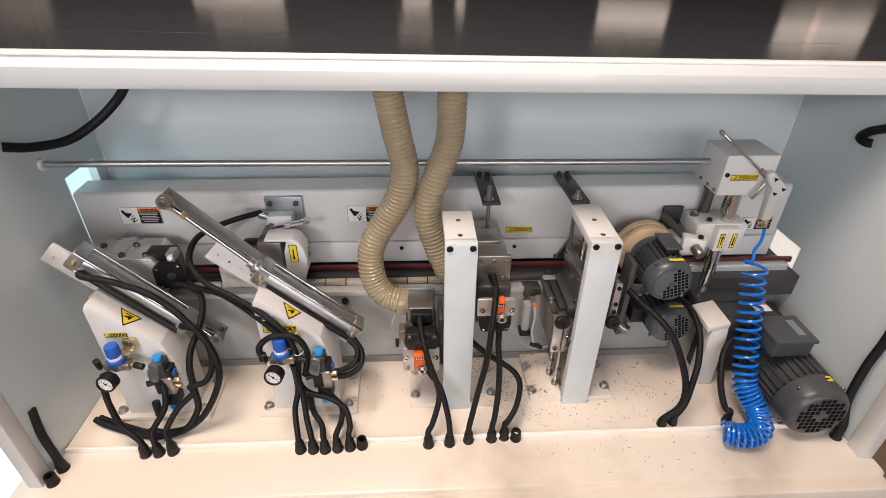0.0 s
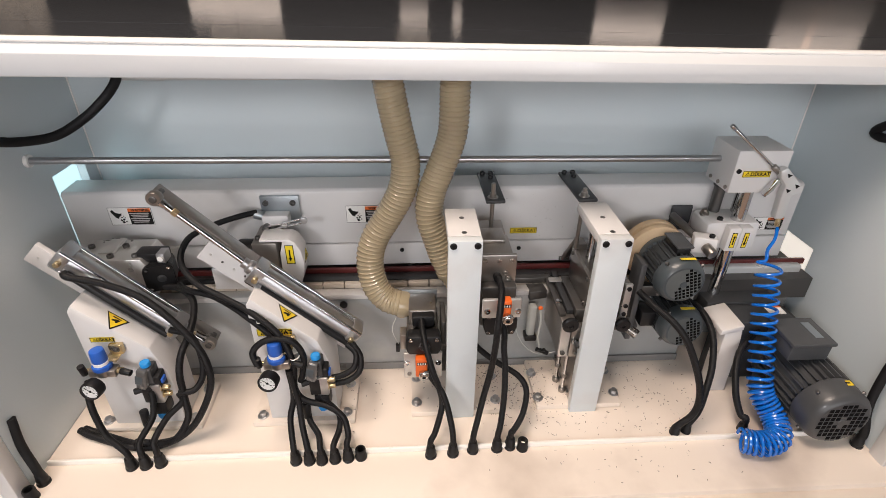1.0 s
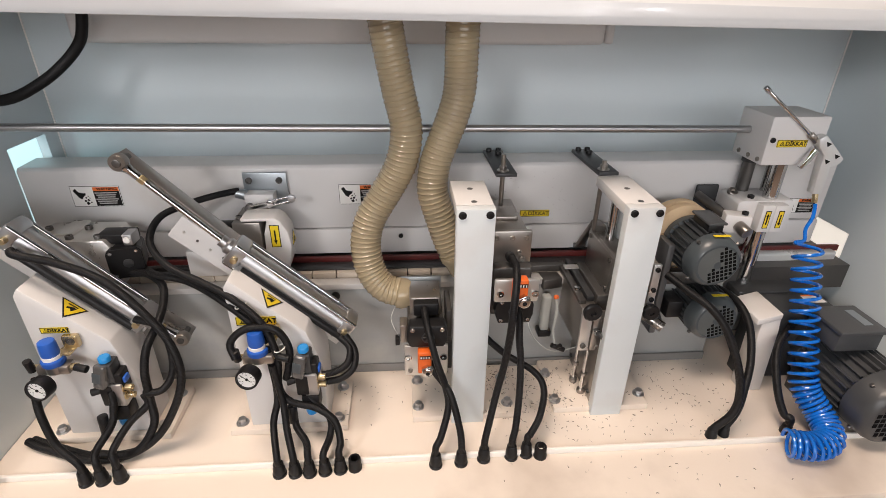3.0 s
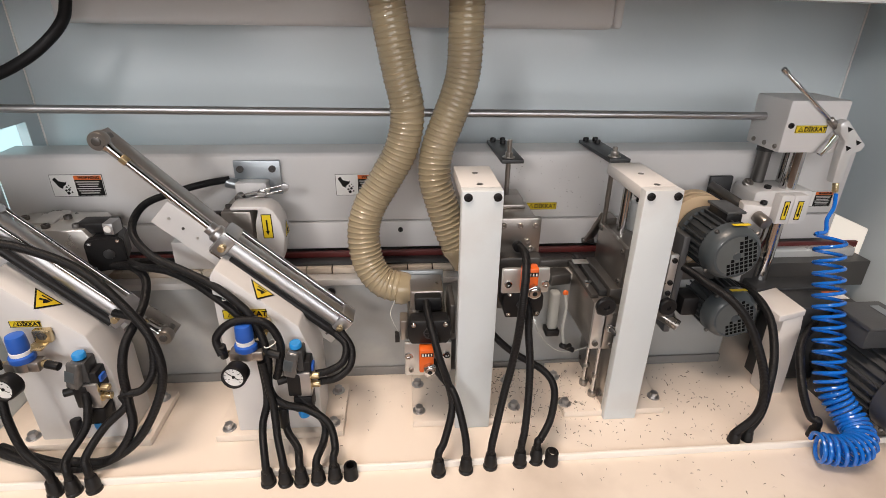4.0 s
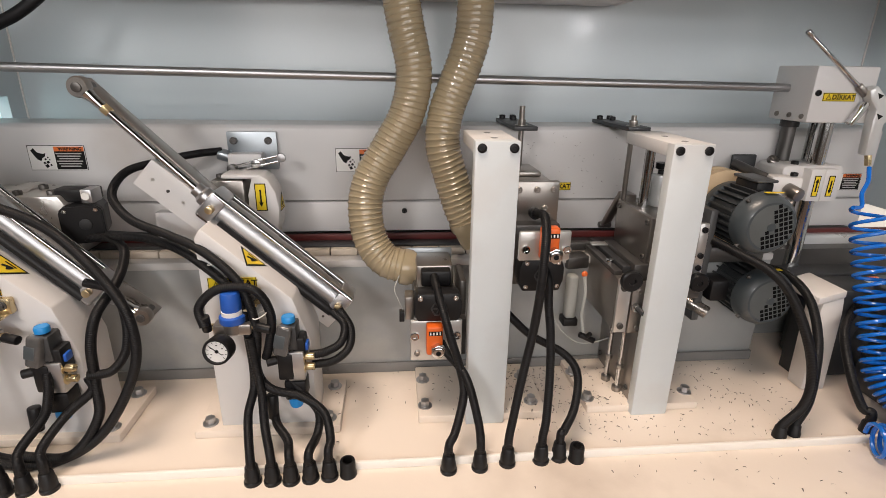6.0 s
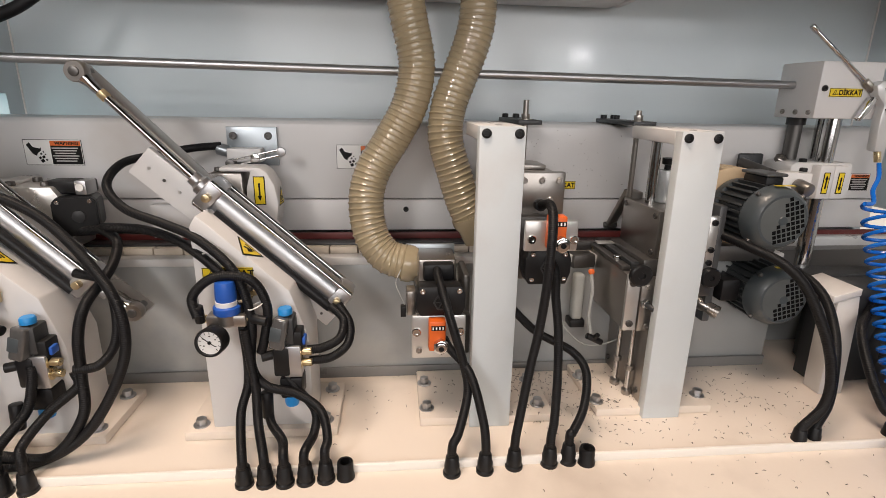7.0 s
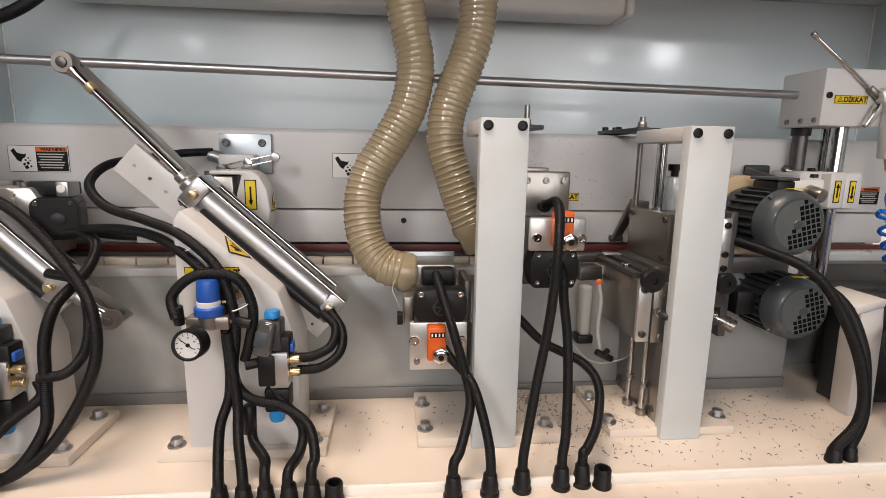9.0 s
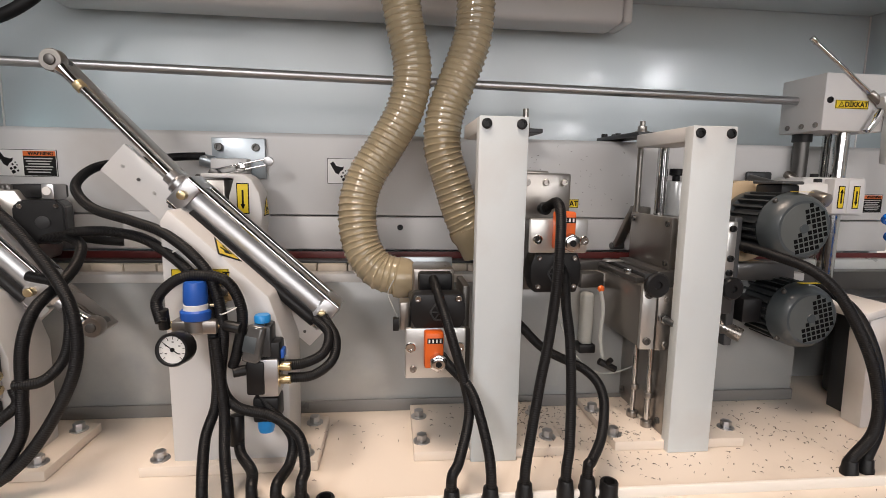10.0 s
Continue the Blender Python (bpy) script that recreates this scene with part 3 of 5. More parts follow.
# conduits of the polishing motors
conduit([(0.306, 0.062, 0.300), (0.325, 0.020, 0.292), (0.353, -0.018, 0.277), (0.378, -0.042, 0.245), (0.408, -0.062, 0.175), (0.425, -0.068, 0.112), (0.421, -0.070, 0.066)], (0.394, -0.070, 0), 0.0065, rise=0.030)
conduit([(0.455, 0.150, 0.222), (0.474, 0.090, 0.226), (0.480, 0.035, 0.203), (0.468, -0.015, 0.155), (0.450, -0.046, 0.105), (0.440, -0.058, 0.062)], (0.421, -0.066, 0), 0.0065, rise=0.030)
conduit([(0.625, 0.080, 0.175), (0.598, 0.060, 0.168), (0.548, 0.020, 0.147), (0.530, -0.030, 0.095), (0.539, -0.058, 0.050)], (0.548, -0.068, 0), 0.0065)
# conduits of the second trimming unit
conduit([(-0.515, 0.228, 0.421), (-0.556, 0.21, 0.418), (-0.600, 0.19, 0.410), (-0.640, 0.15, 0.400), (-0.643, 0.10, 0.374), (-0.603, 0.06, 0.347), (-0.538, 0.025, 0.333), (-0.485, -0.002, 0.318), (-0.434, -0.022, 0.276), (-0.416, -0.030, 0.213), (-0.421, -0.030, 0.143), (-0.403, -0.034, 0.112), (-0.359, -0.042, 0.102), (-0.326, -0.055, 0.082), (-0.315, -0.078, 0.055)], (-0.317, -0.095, 0))
conduit([(-0.56, 0.15, 0.290), (-0.63, 0.15, 0.292), (-0.672, 0.13, 0.302), (-0.640, 0.09, 0.312), (-0.577, 0.06, 0.315), (-0.505, 0.010, 0.305), (-0.441, -0.020, 0.255), (-0.427, -0.030, 0.182), (-0.427, -0.032, 0.119), (-0.434, -0.055, 0.082)], (-0.425, -0.097, 0))
conduit([(-0.480, -0.045, 0.222), (-0.488, -0.034, 0.246), (-0.468, -0.030, 0.268), (-0.440, -0.028, 0.274), (-0.409, -0.028, 0.265), (-0.394, -0.028, 0.228), (-0.401, -0.028, 0.182), (-0.408, -0.026, 0.160)])
conduit([(-0.424, -0.036, 0.20), (-0.420, -0.036, 0.15), (-0.415, -0.042, 0.110), (-0.409, -0.066, 0.071)], (-0.397, -0.098, 0))
conduit([(-0.403, -0.030, 0.078), (-0.398, -0.042, 0.056), (-0.378, -0.070, 0.048)], (-0.371, -0.099, 0))
conduit([(-0.378, -0.024, 0.125), (-0.362, -0.030, 0.104), (-0.336, -0.042, 0.075), (-0.336, -0.060, 0.050)], (-0.344, -0.097, 0))
conduit([(-0.306, 0.035, 0.205), (-0.289, 0.020, 0.180), (-0.291, 0.0, 0.157), (-0.314, -0.010, 0.141), (-0.344, -0.018, 0.141)])
conduit([(-0.317, 0.034, 0.203), (-0.298, 0.020, 0.187), (-0.302, 0.0, 0.167), (-0.325, -0.010, 0.157), (-0.346, -0.018, 0.158)])
open_gland(-0.291, -0.092)
open_gland(0.053, -0.086)
# conduits of the first trimming unit
conduit([(-0.800, -0.055, 0.205), (-0.806, -0.060, 0.180), (-0.805, -0.070, 0.137), (-0.793, -0.080, 0.080)], (-0.759, -0.094, 0))
conduit([(-0.708, -0.030, 0.150), (-0.706, -0.040, 0.125), (-0.712, -0.052, 0.093), (-0.734, -0.080, 0.060)], (-0.731, -0.093, 0))
conduit([(-0.655, -0.030, 0.140), (-0.652, -0.034, 0.120), (-0.684, -0.050, 0.092), (-0.705, -0.080, 0.062)], (-0.702, -0.090, 0))
conduit([(-0.825, 0.030, 0.398), (-0.813, 0.022, 0.394), (-0.753, 0.022, 0.376), (-0.685, 0.016, 0.341), (-0.620, -0.002, 0.272), (-0.588, -0.020, 0.215), (-0.592, -0.030, 0.147), (-0.639, -0.045, 0.061), (-0.699, -0.055, 0.021), (-0.765, -0.060, 0.018), (-0.862, -0.030, 0.020), (-0.900, -0.012, 0.021)], None, 0.0062)
conduit([(-0.660, -0.045, 0.040), (-0.699, -0.048, 0.019), (-0.765, -0.050, 0.017), (-0.860, -0.018, 0.017), (-0.895, -0.004, 0.017)], None, 0.0062)
conduit([(-0.662, 0.022, 0.264), (-0.620, 0.012, 0.254), (-0.603, -0.004, 0.215), (-0.606, -0.014, 0.172), (-0.622, -0.030, 0.149), (-0.652, -0.034, 0.145)])
conduit([(-0.715, 0.130, 0.296), (-0.700, 0.125, 0.298), (-0.666, 0.110, 0.303), (-0.634, 0.085, 0.293), (-0.626, 0.055, 0.271), (-0.627, 0.020, 0.252), (-0.635, -0.015, 0.230), (-0.642, -0.030, 0.190), (-0.646, -0.032, 0.130), (-0.648, -0.042, 0.078), (-0.690, -0.055, 0.026), (-0.760, -0.058, 0.032)], None, 0.0062)
# hoses at the cabinet sides
conduit([(-0.735, 0.270, 0.760), (-0.747, 0.272, 0.715), (-0.761, 0.275, 0.688), (-0.790, 0.270, 0.657), (-0.828, 0.250, 0.625), (-0.872, 0.215, 0.601), (-0.912, 0.165, 0.606), (-0.934, 0.125, 0.622)], None, 0.0085, "thick black cable looping under the lintel", False)
conduit([(0.804, 0.05, 0.700), (0.797, 0.11, 0.655), (0.792, 0.165, 0.625), (0.793, 0.187, 0.604), (0.797, 0.170, 0.598), (0.803, 0.162, 0.599)], None, 0.0085, "thick black cable hooked on the cabinet wall", False)
conduit([(0.800, -0.080, 0.34), (0.797, -0.083, 0.268), (0.788, -0.085, 0.190), (0.780, -0.096, 0.105)], (0.785, -0.112, 0), 0.0078, "thick black cable beside the large motor", False)
conduit([(-0.933, -0.10, 0.16), (-0.930, -0.112, 0.10)], (-0.918, -0.122, 0), 0.0075, "black cable at the cabinet jamb", False)
open_gland(-0.92, -0.155)


# ---- trimming units with pneumatic cylinders ----
def base_plate(t, x0, x1, y0, y1, bolts):
    part("base_plate", box(x0, x1, y0, y1, DZ, DZ + 0.014, 0.002), DECK, t)
    for x, y in bolts:
        part("bolt", hexhead((x, y, DZ + 0.014), (0, 0, 1), 0.0078, 0.011), ALU, t)


def cylinder_on(t, top, foot, y, rod_end, eye):
    """A profile cylinder from top to foot with its piston rod out of one end; places in x and z."""
    p, q = V((top[0], y, top[1])), V((foot[0], y, foot[1]))
    d = (q - p).normalized()
    side = d.cross(V((0, 1, 0)))
    part("barrel", cyl(p, q, 0.0205, 36), ALU, t)
    for e, s in ((p, 1), (q, -1)):
        m, _ = along(e, e + d * s)
        part("end_cap", box(-0.0235, 0.0235, -0.0235, 0.0235, -0.004, 0.022, 0.005, m=m), ALU, t)
        part("port", cyl(e + d * s * 0.01 - V((0, 0.0235, 0)), e + d * s * 0.01 - V((0, 0.034, 0)), 0.006, 12, 0.0008), BRASS, t)
    for a, b in ((1, 1), (1, -1), (-1, 1), (-1, -1)):
        off = side * 0.0195 * a + V((0, 0.0195 * b, 0))
        part("tie_rod", cyl(p + off, q + off, 0.0040, 12), CHROME, t)
    low = (side if side.z < 0 else -side) * 0.016 - V((0, 0.0185, 0))
    part("sensor_rail", cyl(p + d * 0.03 + low, q - d * 0.01 + low, 0.0085, 14), BLACK, t, "black sensor rail")
    start = p if rod_end == "top" else q
    out = V((eye[0], y, eye[1]))
    ax = (out - start).normalized()
    part("rod_boss", lathe(start, out, [(0, 0.015), (0.012, 0.015), (0.016, 0.011), (0.026, 0.011)], 24), ALU, t)
    part("piston_rod", cyl(start, out - ax * 0.035, 0.0052, 16), CHROME, t)
    part("rod_nut", cyl(out - ax * 0.047, out - ax * 0.036, 0.0078, 6, 0.0006), BRASS, t)
    part("clevis", lathe(out - ax * 0.038, out, [(0, 0.0062), (0.018, 0.0070), (0.026, 0.0095), (0.030, 0.006)], 16), CHROME, t)
    bm = lathe(out - V((0, 0.008, 0)), out + V((0, 0.5, 0)), [(0, 0.0085), (0.0, 0.0130), (0.002, 0.0142), (0.014, 0.0142), (0.016, 0.013)], 24)
    part("rod_eye", bm, STEEL, t)
    part("eye_pin", cyl(out - V((0, 0.0105, 0)), out + V((0, 0.03, 0)), 0.0068, 16, 0.001), DARKST, t)
    n = V((0, 1, 0))
    a0 = out - ax * -0.012 + n * 0.026
    a1 = start + (p - q if rod_end != "top" else q - p).normalized() * 0.03 + n * 0.026
    m, length = along(a0, a1)
    part("slide_bar", box(-0.017, 0.017, -0.004, 0.004, 0, length, 0.002, m=m), STEEL, t, "flat grey steel slide bar")


def trimming_unit(ox, oz, label, rod_end, top, foot, eye, reach, drop, tag):
    t = thing("trimming_unit", (ox - 0.43, 0.06, DZ), label, "trimming unit", "trimming units")
    base_plate(t, ox - 0.533, ox - 0.310, -0.012, 0.118, ((ox - 0.514, 0.008), (ox - 0.329, 0.008), (ox - 0.329, 0.096), (ox - 0.514, 0.096)))
    pts = [(-0.494, DZ + 0.013), (-0.495, 0.335 + oz), (-0.485, 0.350 + oz), (-0.369, 0.241 + oz), (-0.346, 0.170 + oz), (-0.346, DZ + 0.013)]
    part("stand", slab([(ox + x, z) for x, z in pts], 0.0, 0.080, 0.003), PAINT, t)
    d = V((foot[0] - top[0], 0, foot[1] - top[1])).normalized()
    nrm = V((d.z, 0, -d.x))
    if nrm.z > 0:
        nrm = -nrm
    u, w = V((top[0], 0, top[1])) + nrm * (0.030 + drop) - d * reach, V((foot[0], 0, foot[1])) + nrm * (0.030 + drop) + d * 0.012
    a, b, c, e = u - nrm * 0.020, w - nrm * 0.020, w + nrm * 0.028, u + nrm * 0.028
    part("mounting_plate", slab([(a.x, a.z), (b.x, b.z), (c.x, c.z), (e.x, e.z)], 0.082, 0.094, 0.0015), PAINT, t)
    for k in range(4):
        q = u + d * (0.018 + 0.026 * k) + nrm * 0.004
        part("screw", cyl((q.x, 0.0822, q.z), (q.x, 0.0808, q.z), 0.0024, 12), DARKST if k % 2 else ZINCB, t)
    q = w - d * 0.02 + nrm * 0.016
    part("screw", cyl((q.x, 0.0822, q.z), (q.x, 0.0810, q.z), 0.0022, 10), DARKST, t)
    cylinder_on(t, top, foot, 0.070, rod_end, eye)
    slope = V((-0.369 + 0.485, 0, 0.241 - 0.350)).normalized()
    out = V((-slope.z, 0, slope.x))
    hazard_triangle(t, face_at(V((ox - 0.427, 0.022, 0.2955 + oz)) + out * 0.0004, V((-slope.x, 0, -slope.z)), V((0, -1, 0))), 0.046)
    caution_label(t, face_at((ox - 0.450, -0.0005, 0.268 + oz), (1, 0, 0), (0, 0, 1)), tag, tag * 0.25)
    return t


unit_b = trimming_unit(0.0, 0.0, "white trimming unit with extended pneumatic cylinder", "top", (-0.490, 0.372), (-0.302, 0.199), (-0.640, 0.531), 0.098, 0.0, 0.068)
unit_a = trimming_unit(-0.333, -0.006, "white trimming unit with pulled-in pneumatic cylinder", "foot", (-0.846, 0.418), (-0.668, 0.232), (-0.617, 0.185), 0.044, 0.016, 0.046)


def regulator(ox, oz):
    """Air pressure regulator with knob and dial."""
    x, y, z = ox - 0.446, -0.030, oz
    t = thing("air_regulator", (x, -0.001, z + 0.22), "air pressure regulator with blue knob and dial gauge", "regulator", "air regulators")
    part("knob", lathe((x, y, z + 0.240), (x, y, z + 1), [(0, 0.0130), (0.004, 0.0140), (0.022, 0.0132), (0.027, 0.0120), (0.028, 0.009)], 28), BLUE, t)
    part("ring", lathe((x, y, z + 0.222), (x, y, z + 1), [(0, 0.0165), (0.002, 0.0178), (0.010, 0.0178), (0.012, 0.0160)], 28), BLUE, t)
    part("white_band", lathe((x, y, z + 0.234), (x, y, z + 1), [(0, 0.0142), (0.006, 0.0142), (0.0065, 0.0135)], 28), FILM, t)
    bm = lathe((x, y, z + 0.205), (x, y, z + 1), [(0, 0.012), (0.003, 0.0150), (0.016, 0.0150), (0.017, 0.014)], 24)
    bm = box(x - 0.026, x + 0.026, y - 0.011, y + 0.011, z + 0.205, z + 0.222, 0.003, bm)
    part("body", bm, STEEL, t)
    part("fitting", cyl((x - 0.024, y, z + 0.214), (x - 0.038, y, z + 0.214), 0.0055, 12, 0.001), BRASS, t)
    bm = cyl((x - 0.034, y - 0.006, z + 0.212), (x - 0.034, y - 0.010, z + 0.236), 0.0066, 12, 0.001)
    part("elbow", bm, BLACK, t)
    part("fitting", cyl((x + 0.024, y, z + 0.214), (x + 0.036, y, z + 0.214), 0.0060, 12, 0.001), BRASS, t)
    part("elbow", cyl((x + 0.032, y - 0.002, z + 0.214), (x + 0.052, y - 0.006, z + 0.211), 0.0068, 12, 0.001), BLACK, t)
    part("bracket", box(x + 0.010, x + 0.036, -0.012, -0.0004, z + 0.238, z + 0.262, 0.003), BRASS, t, "yellow zinc bracket")
    part("bracket_arm", box(x + 0.006, x + 0.030, y, -0.008, z + 0.236, z + 0.2395, 0.001), BRASS, t)
    part("screw", hexhead((x + 0.025, -0.012, z + 0.252), (0, -1, 0), 0.0045, 0.004), DARKST, t)
    gx, gy, gz = x - 0.012, y - 0.018, z + 0.194
    tilt = V((-0.10, -1, 0.12)).normalized()
    g0 = V((gx, gy, gz))
    case = part("gauge", lathe(g0, g0 + tilt, [(0, 0.015), (0.002, 0.0190), (0.020, 0.0195), (0.023, 0.0182), (0.023, 0.0160), (0.019, 0.0156)], 32), BLACK, t, "black dial gauge with white face")
    right = V((0, 0, 1)).cross(-tilt).normalized() * -1
    fm = face_at(g0 + tilt * 0.0192, V((1, -0.10, 0)), V((0, 0.12, 1)))
    bm = bmesh.new()
    bmesh.ops.create_circle(bm, cap_ends=True, segments=32, radius=0.0158, matrix=fm)
    part("dial", bm, FILM, case)
    bm = None
    for k in range(11):
        a = radians(225 - 27 * k)
        mm = fm @ Matrix.Translation((0.0132 * math.cos(a), 0.0132 * math.sin(a), 0)) @ Matrix.Rotation(a, 4, "Z")
        bm = plate2d(mm, 0.0034, 0.0006, 0.0003, 0, 0, 0.0002, bm)
    for k in range(5):
        a = radians(210 - 60 * k)
        mm = fm @ Matrix.Translation((0.0088 * math.cos(a), 0.0088 * math.sin(a), 0))
        bm = plate2d(mm, 0.0022, 0.0012, 0.0003, 0, 0, 0.0002, bm)
    part("scale_marks", bm, INK, case)
    nm = fm @ Matrix.Rotation(radians(-35), 4, "Z")
    bm = plate2d(nm, 0.020, 0.0009, 0.0004, -0.002, 0, 0.0006)
    bm = cyl(fm @ V((0, 0, 0.0004)), fm @ V((0, 0, 0.0016)), 0.0024, 14, bm=bm)
    part("needle", bm, INK, case)


regulator(0.0, 0.0)
regulator(-0.335, -0.006)


def solenoid(ox, oz):
    x, y, z = ox - 0.373, -0.018, oz
    t = thing("solenoid_valve", (x, -0.001, z + 0.12), "solenoid valve with clear plug and blue cap", "valve", "solenoid valves")
    part("cap", lathe((x, y, z + 0.214), (x, y, z + 1), [(0, 0.0098), (0.007, 0.0098), (0.009, 0.0085)], 20), CYAN, t)
    m = Matrix.Translation((x - 0.004, y - 0.004, z + 0.190)) @ pose(0, 0, 0, -8, 10, -12)
    part("plug_housing", box(-0.0115, 0.0095, -0.017, 0.014, -0.024, 0.022, 0.004, m=m, seg=3), CLEARPL, t, "smoky clear plug housing")
    part("contact_block", box(-0.012, 0.004, -0.0175, -0.0155, -0.012, 0.008, 0.001, m=m), MOTOR, t)
    part("plug_core", box(x - 0.009, x + 0.012, y - 0.012, y + 0.0175, z + 0.172, z + 0.211, 0.003), DARKPL, t)
    part("coil_block", box(x + 0.004, x + 0.022, y - 0.010, y + 0.0175, z + 0.150, z + 0.190, 0.003), BLACK, t)
    part("blue_knob", box(x + 0.020, x + 0.026, y - 0.006, y + 0.010, z + 0.168, z + 0.180, 0.002), BLUE, t)
    part("valve_body", box(x - 0.004, x + 0.020, y - 0.014, -0.0004, z + 0.122, z + 0.170, 0.002), ALU, t)
    for zz in (0.158, 0.141):
        bm = cyl((x + 0.019, y - 0.004, z + zz), (x + 0.034, y - 0.005, z + zz), 0.0058, 12, 0.001)
        part("fitting", hexhead((x + 0.019, y - 0.004, z + zz), (1, 0, 0), 0.0062, 0.009, bm), BRASS, t)
    part("elbow", cyl((x - 0.034, y - 0.012, z + 0.154), (x - 0.004, y, z + 0.156), 0.0068, 12, 0.001), BLACK, t)
    part("lower_coil", box(x - 0.018, x + 0.004, y - 0.016, y + 0.014, z + 0.125, z + 0.168, 0.003), BLACK, t)
    part("lower_plug", box(x - 0.012, x + 0.020, y - 0.014, y + 0.0165, z + 0.088, z + 0.121, 0.004), BLACK, t)
    part("silencer", cyl((x - 0.031, y - 0.012, z + 0.100), (x - 0.031, y - 0.016, z + 0.062), 0.0085, 14, 0.0015), BLACK, t)
    part("drain_cap", lathe((x + 0.002, y - 0.004, z + 0.074), (x + 0.002, y - 0.004, z + 1), [(0, 0.009), (0.006, 0.0105), (0.016, 0.0105)], 18), CYAN, t)


solenoid(0.0, 0.0)
solenoid(-0.335, -0.006)
for p in ((-0.470, 0.0, 0.302), (-0.408, -0.030, 0.232)):
    bm = tube([(p[0] + 0.0095 * math.cos(k * 0.524), p[1] - 0.002 + 0.0105 * math.sin(k * 0.524), p[2] + 0.004 * math.cos(k * 0.524)) for k in range(13)], 0.0009, 0.003, 8)
    single("cable_tie", bm, FILM, "white nylon tie round a conduit bundle", "cable tie", "cable ties")


# ---- heads that the trimming units carry ----
head = unit_b
arc = [(-0.460, 0.275), (-0.424, 0.275), (-0.413, 0.305), (-0.409, 0.335), (-0.413, 0.365), (-0.424, 0.386), (-0.436, 0.394), (-0.498, 0.394), (-0.498, 0.387), (-0.450, 0.387), (-0.458, 0.360)]
part("guard", slab(arc, 0.150, 0.200, 0.003), PAINT, head)
arrow_label(head, face_at((-0.437, 0.1495, 0.357), (1, 0, 0), (0, 0, 1)), 0.018, 0.046, -1)
hazard_triangle(head, face_at((-0.4095, 0.176, 0.340), (0, 1, 0), (0, 0, 1)), 0.034)
part("block", box(-0.515, -0.463, 0.150, 0.235, 0.290, 0.385, 0.003), STEEL, head)
part("motor", cyl((-0.555, 0.185, 0.335), (-0.515, 0.185, 0.335), 0.038, 28, 0.003), BLACK, head)
part("chute", box(-0.600, -0.515, 0.128, 0.150, 0.285, 0.338, 0.002), PAINT, head)
for x, z in ((-0.505, 0.386), (-0.48, 0.386)):
    part("screw", caphead((x, 0.17, z), (0, 0, 1), 0.006, 0.006), DARKST, head)

head = unit_a
part("bracket", slab([(-0.872, 0.366), (-0.738, 0.366), (-0.722, 0.340), (-0.735, 0.262), (-0.80, 0.240), (-0.872, 0.240)], 0.125, 0.215, 0.003), ZINCB, head)
part("bracket_ridge", slab([(-0.835, 0.3662), (-0.800, 0.3662), (-0.803, 0.371), (-0.832, 0.371)], 0.150, 0.213, 0.001), ZINCB, head)
for x, y in ((-0.860, 0.179), (-0.802, 0.138), (-0.789, 0.180), (-0.752, 0.138)):
    part("screw", caphead((x, y, 0.366), (0, 0, 1), 0.0068, 0.007), DARKST, head)
ax = V((0.30, -1, -0.04)).normalized()
c = V((-0.707, 0.122, 0.321))
side = V((1, 0.30, 0)).normalized()
m = Matrix((side, V((0, 0, 1)), ax)).transposed().to_4x4()
m.translation = c
octo = [(-0.030, -0.022), (-0.021, -0.031), (0.021, -0.031), (0.030, -0.022), (0.030, 0.022), (0.021, 0.031), (-0.021, 0.031), (-0.030, 0.022)]
for name, z0, z1, k, material in (("motor", -0.058, -0.014, 0.93, DARKPL), ("motor_cap", -0.014, 0.0, 1.0, BLACK)):
    tmp = bmesh.new()
    low = [tmp.verts.new(m @ V((a * k, b * k, z0))) for a, b in octo]
    top = [tmp.verts.new(m @ V((a * k, b * k, z1))) for a, b in octo]
    tmp.faces.new(low[::-1])
    tmp.faces.new(top)
    for q in range(8):
        tmp.faces.new((low[q], low[(q + 1) % 8], top[(q + 1) % 8], top[q]))
    bmesh.ops.bevel(tmp, geom=tmp.edges[:], offset=0.002, segments=2, affect="EDGES")
    part(name, tmp, material, head)
for a, b in ((-0.021, -0.023), (0.021, -0.023), (0.021, 0.023), (-0.021, 0.023)):
    part("screw", caphead(m @ V((a, b, 0.0)), ax, 0.0032, 0.002), CHROME, head)
part("shaft_cover", cyl(m @ V((0.004, 0, 0)), m @ V((0.004, 0, 0.0018)), 0.009, 20, 0.0005), DARKPL, head)
part("rear_plug", box(-0.752, -0.692, 0.135, 0.170, 0.354, 0.374, 0.003), BLACK, head)
part("lens_block", box(-0.7065, -0.6895, 0.130, 0.160, 0.353, 0.375, 0.002), ALU, head)
part("lens", cyl((-0.698, 0.130, 0.365), (-0.698, 0.1275, 0.365), 0.006, 16), FILM, head)


# ---- limit switch on the beam ----
sw = thing("limit_switch", (-0.466, 0.246, 0.42), "roller limit switch on a zinc plate", "limit switch")
part("plate", box(-0.509, -0.424, 0.2405, 0.2495, 0.386, 0.452, 0.001), ZINC, sw)
for x in (-0.497, -0.438):
    part("bolt", caphead((x, 0.2405, 0.437), (0, -1, 0), 0.0065, 0.006), DARKST, sw)
part("housing", box(-0.503, -0.446, 0.212, 0.2405, 0.394, 0.418, 0.003), PAINT, sw)
part("gland", cyl((-0.522, 0.228, 0.416), (-0.501, 0.228, 0.411), 0.0105, 12, 0.002), ZINC, sw)
part("pivot", cyl((-0.494, 0.216, 0.394), (-0.494, 0.196, 0.394), 0.0075, 16, 0.001), DARKST, sw)
m, length = along((-0.494, 0.198, 0.394), (-0.408, 0.198, 0.414))
